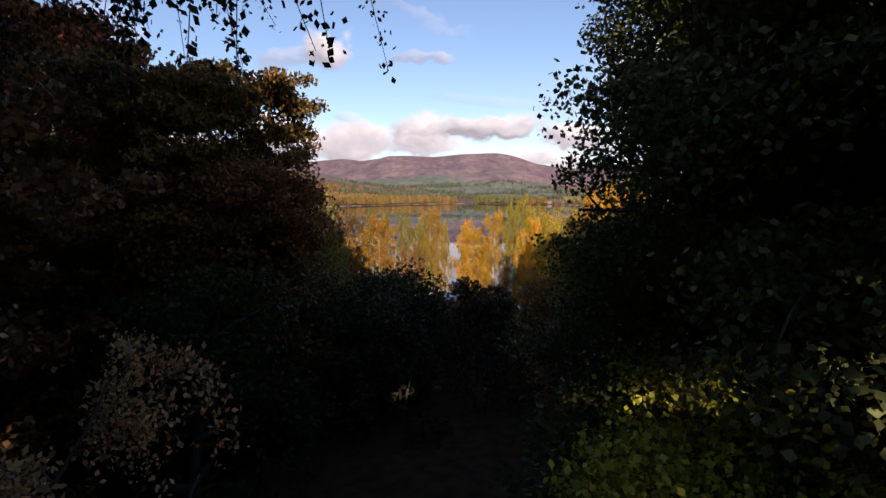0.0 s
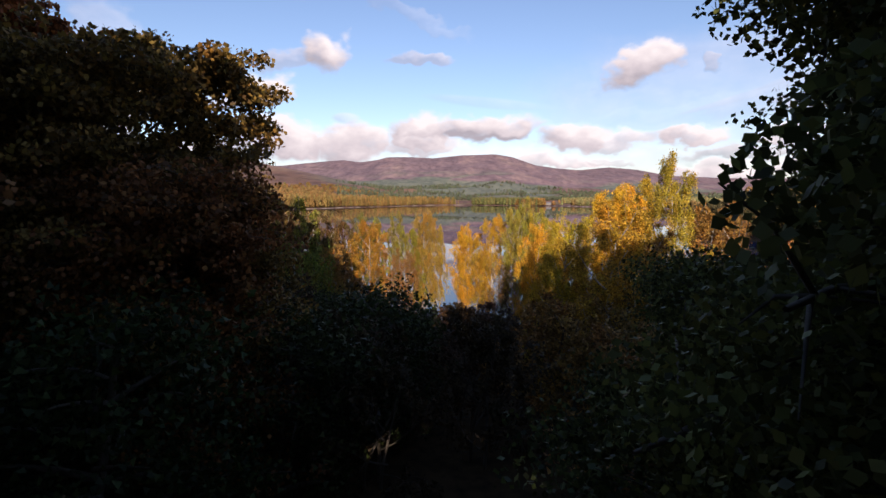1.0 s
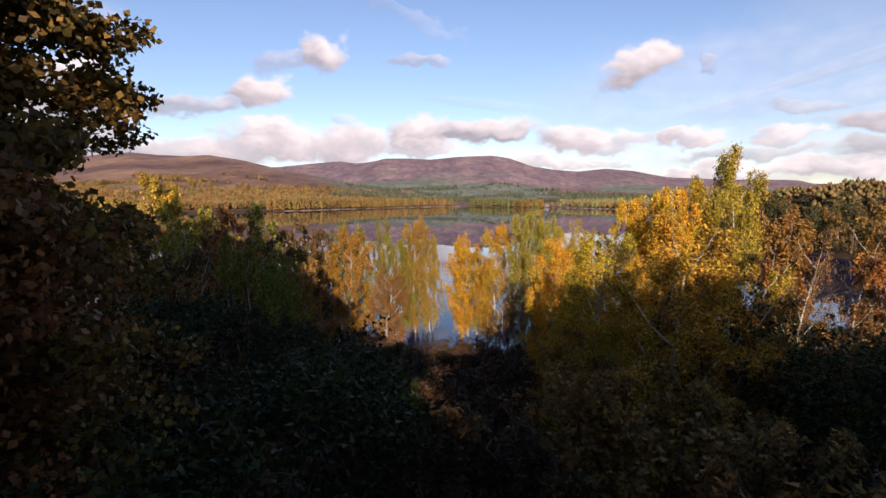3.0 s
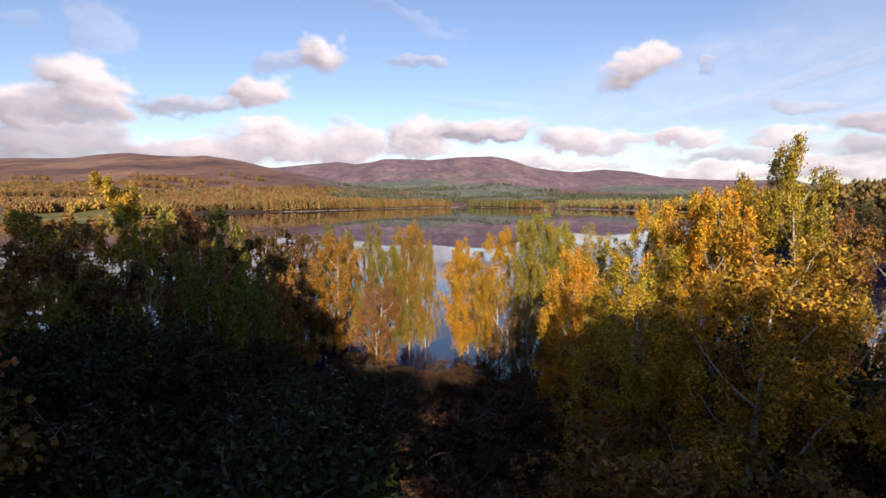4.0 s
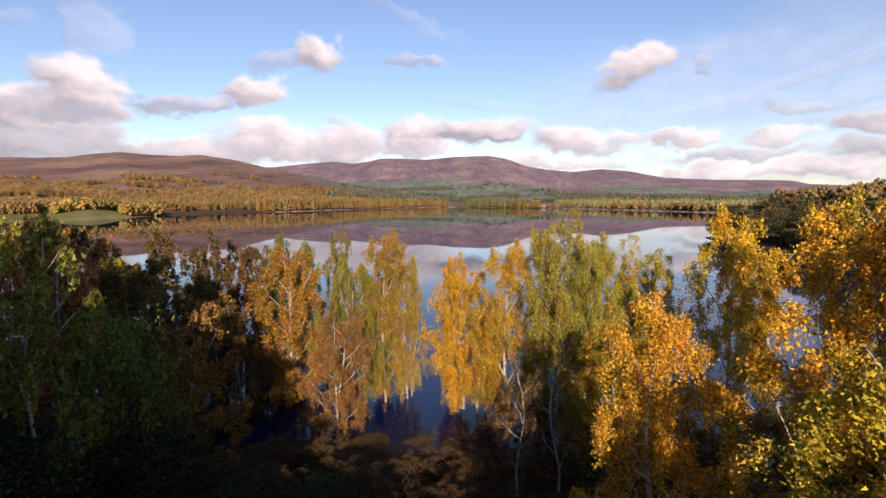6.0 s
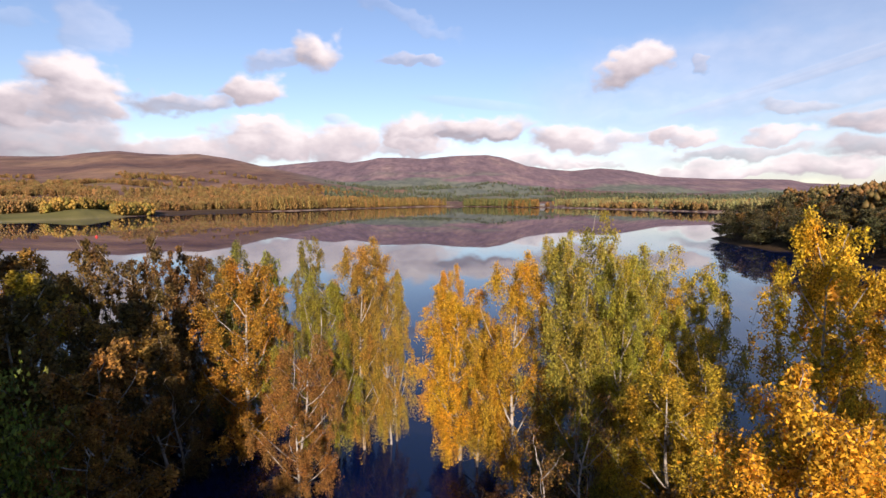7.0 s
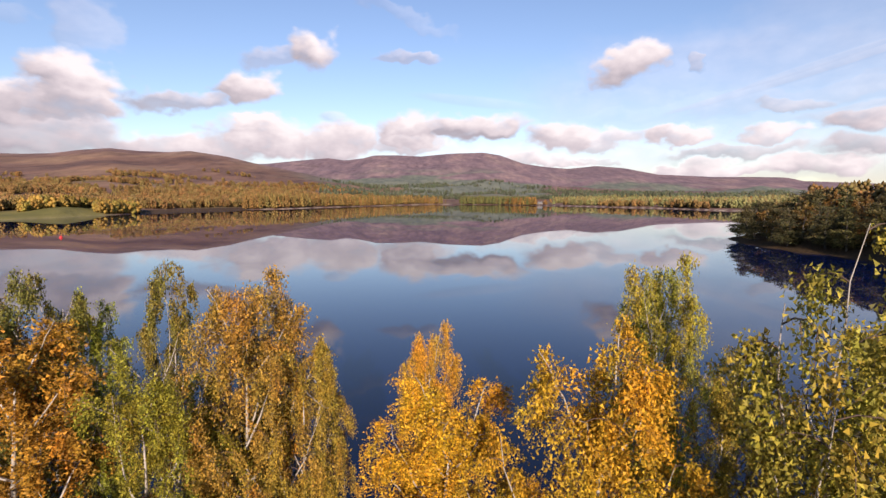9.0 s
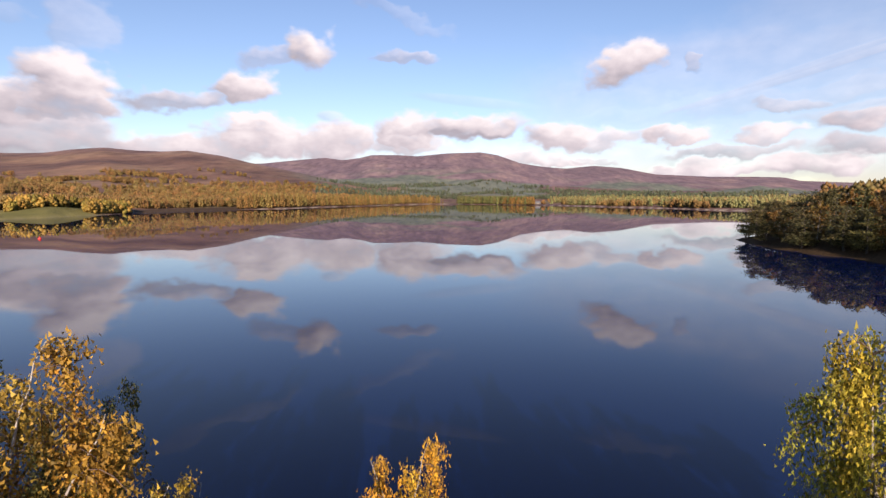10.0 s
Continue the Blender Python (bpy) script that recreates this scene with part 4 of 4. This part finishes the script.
p = scatter(6, 900, (960, 1600), (8, 240), lambda c, d, x, y, g: wave(x, y, 45, 8.3) > 0.1)
far_wood("birch_wood", "golden birches along the low far shore", p, g.uniform(6, 11, len(p)), GOLDEN, 12, 10)
p = scatter(7, 110, (165, 235), (8, 40), lambda c, d, x, y, g: d < 45)
far_wood("birch_wood", "golden birch clump beside the green meadow", p, g.uniform(7, 11, len(p)), (0.32, 0.21, 0.045), 16, 11)
p = scatter(8, 70, (20, 160), (60, 110), lambda c, d, x, y, g: d > 50)
far_wood("birch_wood", "birch clumps behind the green meadow", p, g.uniform(6, 11, len(p)), (0.28, 0.19, 0.04), 16, 12)
p = scatter(9, 5000, (560, 1400), (500, 1500), lambda c, d, x, y, g: wave(x, y, 150, 2.2) + 0.4 * wave(x, y, 50, 1.0) > -0.2)
far_wood("pine_wood", "dark plantations at the foot of the hills", p, g.uniform(9, 14, len(p)), (0.11, 0.125, 0.075), 8, 13, 0.34, True)

# ---------------------------------------------------------------- the wooded point
pines = [pine(70 + k, count=2400, size=0.55) for k in range(3)]
point_birch = birch(77, H=12.0, W=5.5, count=3600, size=0.38, limb_count=30, base=0.05, twigs=20)
rng = random.Random(8)
made = 0
while made < 280:
    x, y = rng.uniform(104, 240), rng.uniform(118, 264)
    inside = float(headland_inside(np.array([x]), np.array([y]))[0])
    if inside < 2.2 or inside > 26:
        continue
    made += 1
    z = ground_at(x, y)
    tall = rng.uniform(6, 9) if inside < 4 else rng.uniform(8.5, 12.5)
    if rng.random() < (0.2 if inside < 8 else 0.62):
        put(point_birch, 12.0, 5.5, x, y, z + tall, rng.uniform(5, 7), (0.28, 0.16, 0.05), "golden birch on the wooded point", "birch tree", "trees on the wooded point")
    else:
        put(pines[made % 3], 15.0, 5.5, x, y, z + tall, rng.uniform(5, 7), (0.115, 0.105, 0.045), "dark pine on the wooded point", "pine tree", "trees on the wooded point")
g = np.random.default_rng(4)
x, y = g.uniform(120, 330, 3000), g.uniform(125, 262, 3000)
keep = headland_inside(x, y) > 22
p = np.stack([x, y, land(x, y) - 0.3], 1)[keep][:620]
far_wood("birch_wood", "brown gold trees on top of the wooded point", p, g.uniform(8, 14, len(p)), (0.2, 0.13, 0.045), 70, 14, 0.36, False, 0.42)


# ---------------------------------------------------------------- buoy on the loch
def buoy(x, y):
    m, nt, bsdf = node_mat("red buoy paint")
    col = ramp_node(nt, noise_node(nt, 4.0, 4.0), [(0.3, (0.45, 0.03, 0.02)), (0.6, (0.62, 0.05, 0.03))])
    nt.links.new(col, bsdf.inputs["Base Color"])
    bsdf.inputs["Roughness"].default_value = 0.4
    top = new("buoy")
    top.matrix_basis = pose(x, y, 0) @ Matrix.Scale(0.8, 4)
    u = np.linspace(0, 1, 12)
    prof = np.array([0.05, 0.45, 0.66, 0.74, 0.76, 0.74, 0.62, 0.46, 0.34, 0.26, 0.2, 0.03])
    pts = np.stack([0 * u, 0 * u, -0.35 + 1.5 * u], 1)
    part("float", *tubes([(pts, prof, 14)]), m, top)
    ring = [(0.16 * math.cos(a), 0, 1.25 + 0.16 * math.sin(a)) for a in np.linspace(0, 2 * math.pi, 13)]
    part("ring", *tubes([(ring, [0.03] * 13, 5)]), DARK_BARK, top)
    tagged(top, "red plastic mooring buoy floating on the loch", "buoy")


buoy(-140.0, 253.0)


# ---------------------------------------------------------------- cottages on the far shore
def cottage():
    """Small pale stone cottage: walls with gables, slate roof, chimney, door and windows."""
    white, nt, bsdf = node_mat("pale stone")
    nt.links.new(ramp_node(nt, noise_node(nt, 1.2, 5.0), [(0.3, (0.17, 0.15, 0.13)), (0.6, (0.25, 0.22, 0.2))]), bsdf.inputs["Base Color"])
    slate, nt, bsdf = node_mat("slate roof")
    nt.links.new(ramp_node(nt, noise_node(nt, 3.0, 5.0), [(0.3, (0.09, 0.09, 0.1)), (0.6, (0.17, 0.17, 0.18))]), bsdf.inputs["Base Color"])
    dark, nt, bsdf = node_mat("dark window glass")
    bsdf.inputs["Base Color"].default_value, bsdf.inputs["Roughness"].default_value = (0.03, 0.035, 0.04, 1), 0.1
    top = new("cottage")

    def solid(name, verts, faces, material, parent):
        bm = bmesh.new()
        vs = [bm.verts.new(v) for v in verts]
        for f in faces:
            bm.faces.new([vs[i] for i in f])
        bmesh.ops.recalc_face_normals(bm, faces=bm.faces)
        bmesh.ops.bevel(bm, geom=list(bm.edges), offset=0.02, segments=1, affect="EDGES")
        me = bpy.data.meshes.new(name)
        bm.to_mesh(me)
        bm.free()
        me.materials.append(material)
        ob = new(name, me)
        ob.parent = parent
        return ob

    def box(name, x0, x1, y0, y1, z0, z1, material, parent):
        v = [(x, y, z) for z in (z0, z1) for x, y in ((x0, y0), (x1, y0), (x1, y1), (x0, y1))]
        return solid(name, v, [(0, 1, 2, 3), (4, 5, 6, 7), (0, 1, 5, 4), (1, 2, 6, 5), (2, 3, 7, 6), (3, 0, 4, 7)], material, parent)

    w, d, h, r = 5.5, 3.0, 2.8, 5.0
    solid("wall", [(-w, -d, -0.5), (w, -d, -0.5), (w, d, -0.5), (-w, d, -0.5), (-w, -d, h), (w, -d, h), (w, d, h), (-w, d, h), (-w, 0, r), (w, 0, r)],
          [(0, 1, 2, 3), (0, 1, 5, 4), (2, 3, 7, 6), (1, 2, 6, 9, 5), (3, 0, 4, 8, 7), (4, 5, 9, 8), (6, 7, 8, 9)], white, top)
    for name, sgn in (("roof", -1), ("roof", 1)):
        a, b = (sgn * (d + 0.3), h - 0.2), (0, r + 0.06)
        solid(name, [(x, y, z + k) for k in (0.02, 0.2) for x, (y, z) in ((-w - 0.2, a), (w + 0.2, a), (w + 0.2, b), (-w - 0.2, b))],
              [(0, 1, 2, 3), (4, 5, 6, 7), (0, 1, 5, 4), (1, 2, 6, 5), (2, 3, 7, 6), (3, 0, 4, 7)], slate, top)
    for x in (-w + 0.5, w - 0.5):
        box("chimney", x - 0.4, x + 0.4, -0.35, 0.35, r - 0.6, r + 0.9, white, top)
    box("door", -0.45, 0.45, -d - 0.06, -d + 0.02, -0.3, 1.8, dark, top)
    for x in (-3.2, 3.2):
        box("window", x - 0.5, x + 0.5, -d - 0.05, -d + 0.02, 0.8, 2.0, dark, top)
    return top


def far_place(col, inland):
    az = math.atan((col - 766) / FOCAL)
    r = float(np.interp(col, SHORE_COL, SHORE_DEPTH)) / math.cos(az) + inland
    return CENTRE[0] + r * math.sin(az), CENTRE[1] + r * math.cos(az)


home = cottage()
for n, (col, inland, turn) in enumerate(((951, 70, 20), (1196, 24, 70), (1228, 26, -15))):
    x, y = far_place(col, inland)
    m = pose(x, y, ground_at(x, y) + 0.3, 0, 0, turn)
    if n == 0:
        home.matrix_basis = m
        ob = home
    else:
        ob = copy_thing(home, m @ Matrix.Diagonal((0.5, 0.5, 0.55, 1)))
    tagged(ob, "small pale stone cottage with slate roof on the far shore", "cottage", "cottages on the far shore")

# models that no place took
for model in (*birches, *close_birches, *mid_birches, *far_birches, *thin_birches, *scrub, *wood, *pines, bush_birch, thicket, point_birch):
    if not model.get("label"):
        for ob in (*model.children_recursive, model):
            bpy.data.objects.remove(ob)
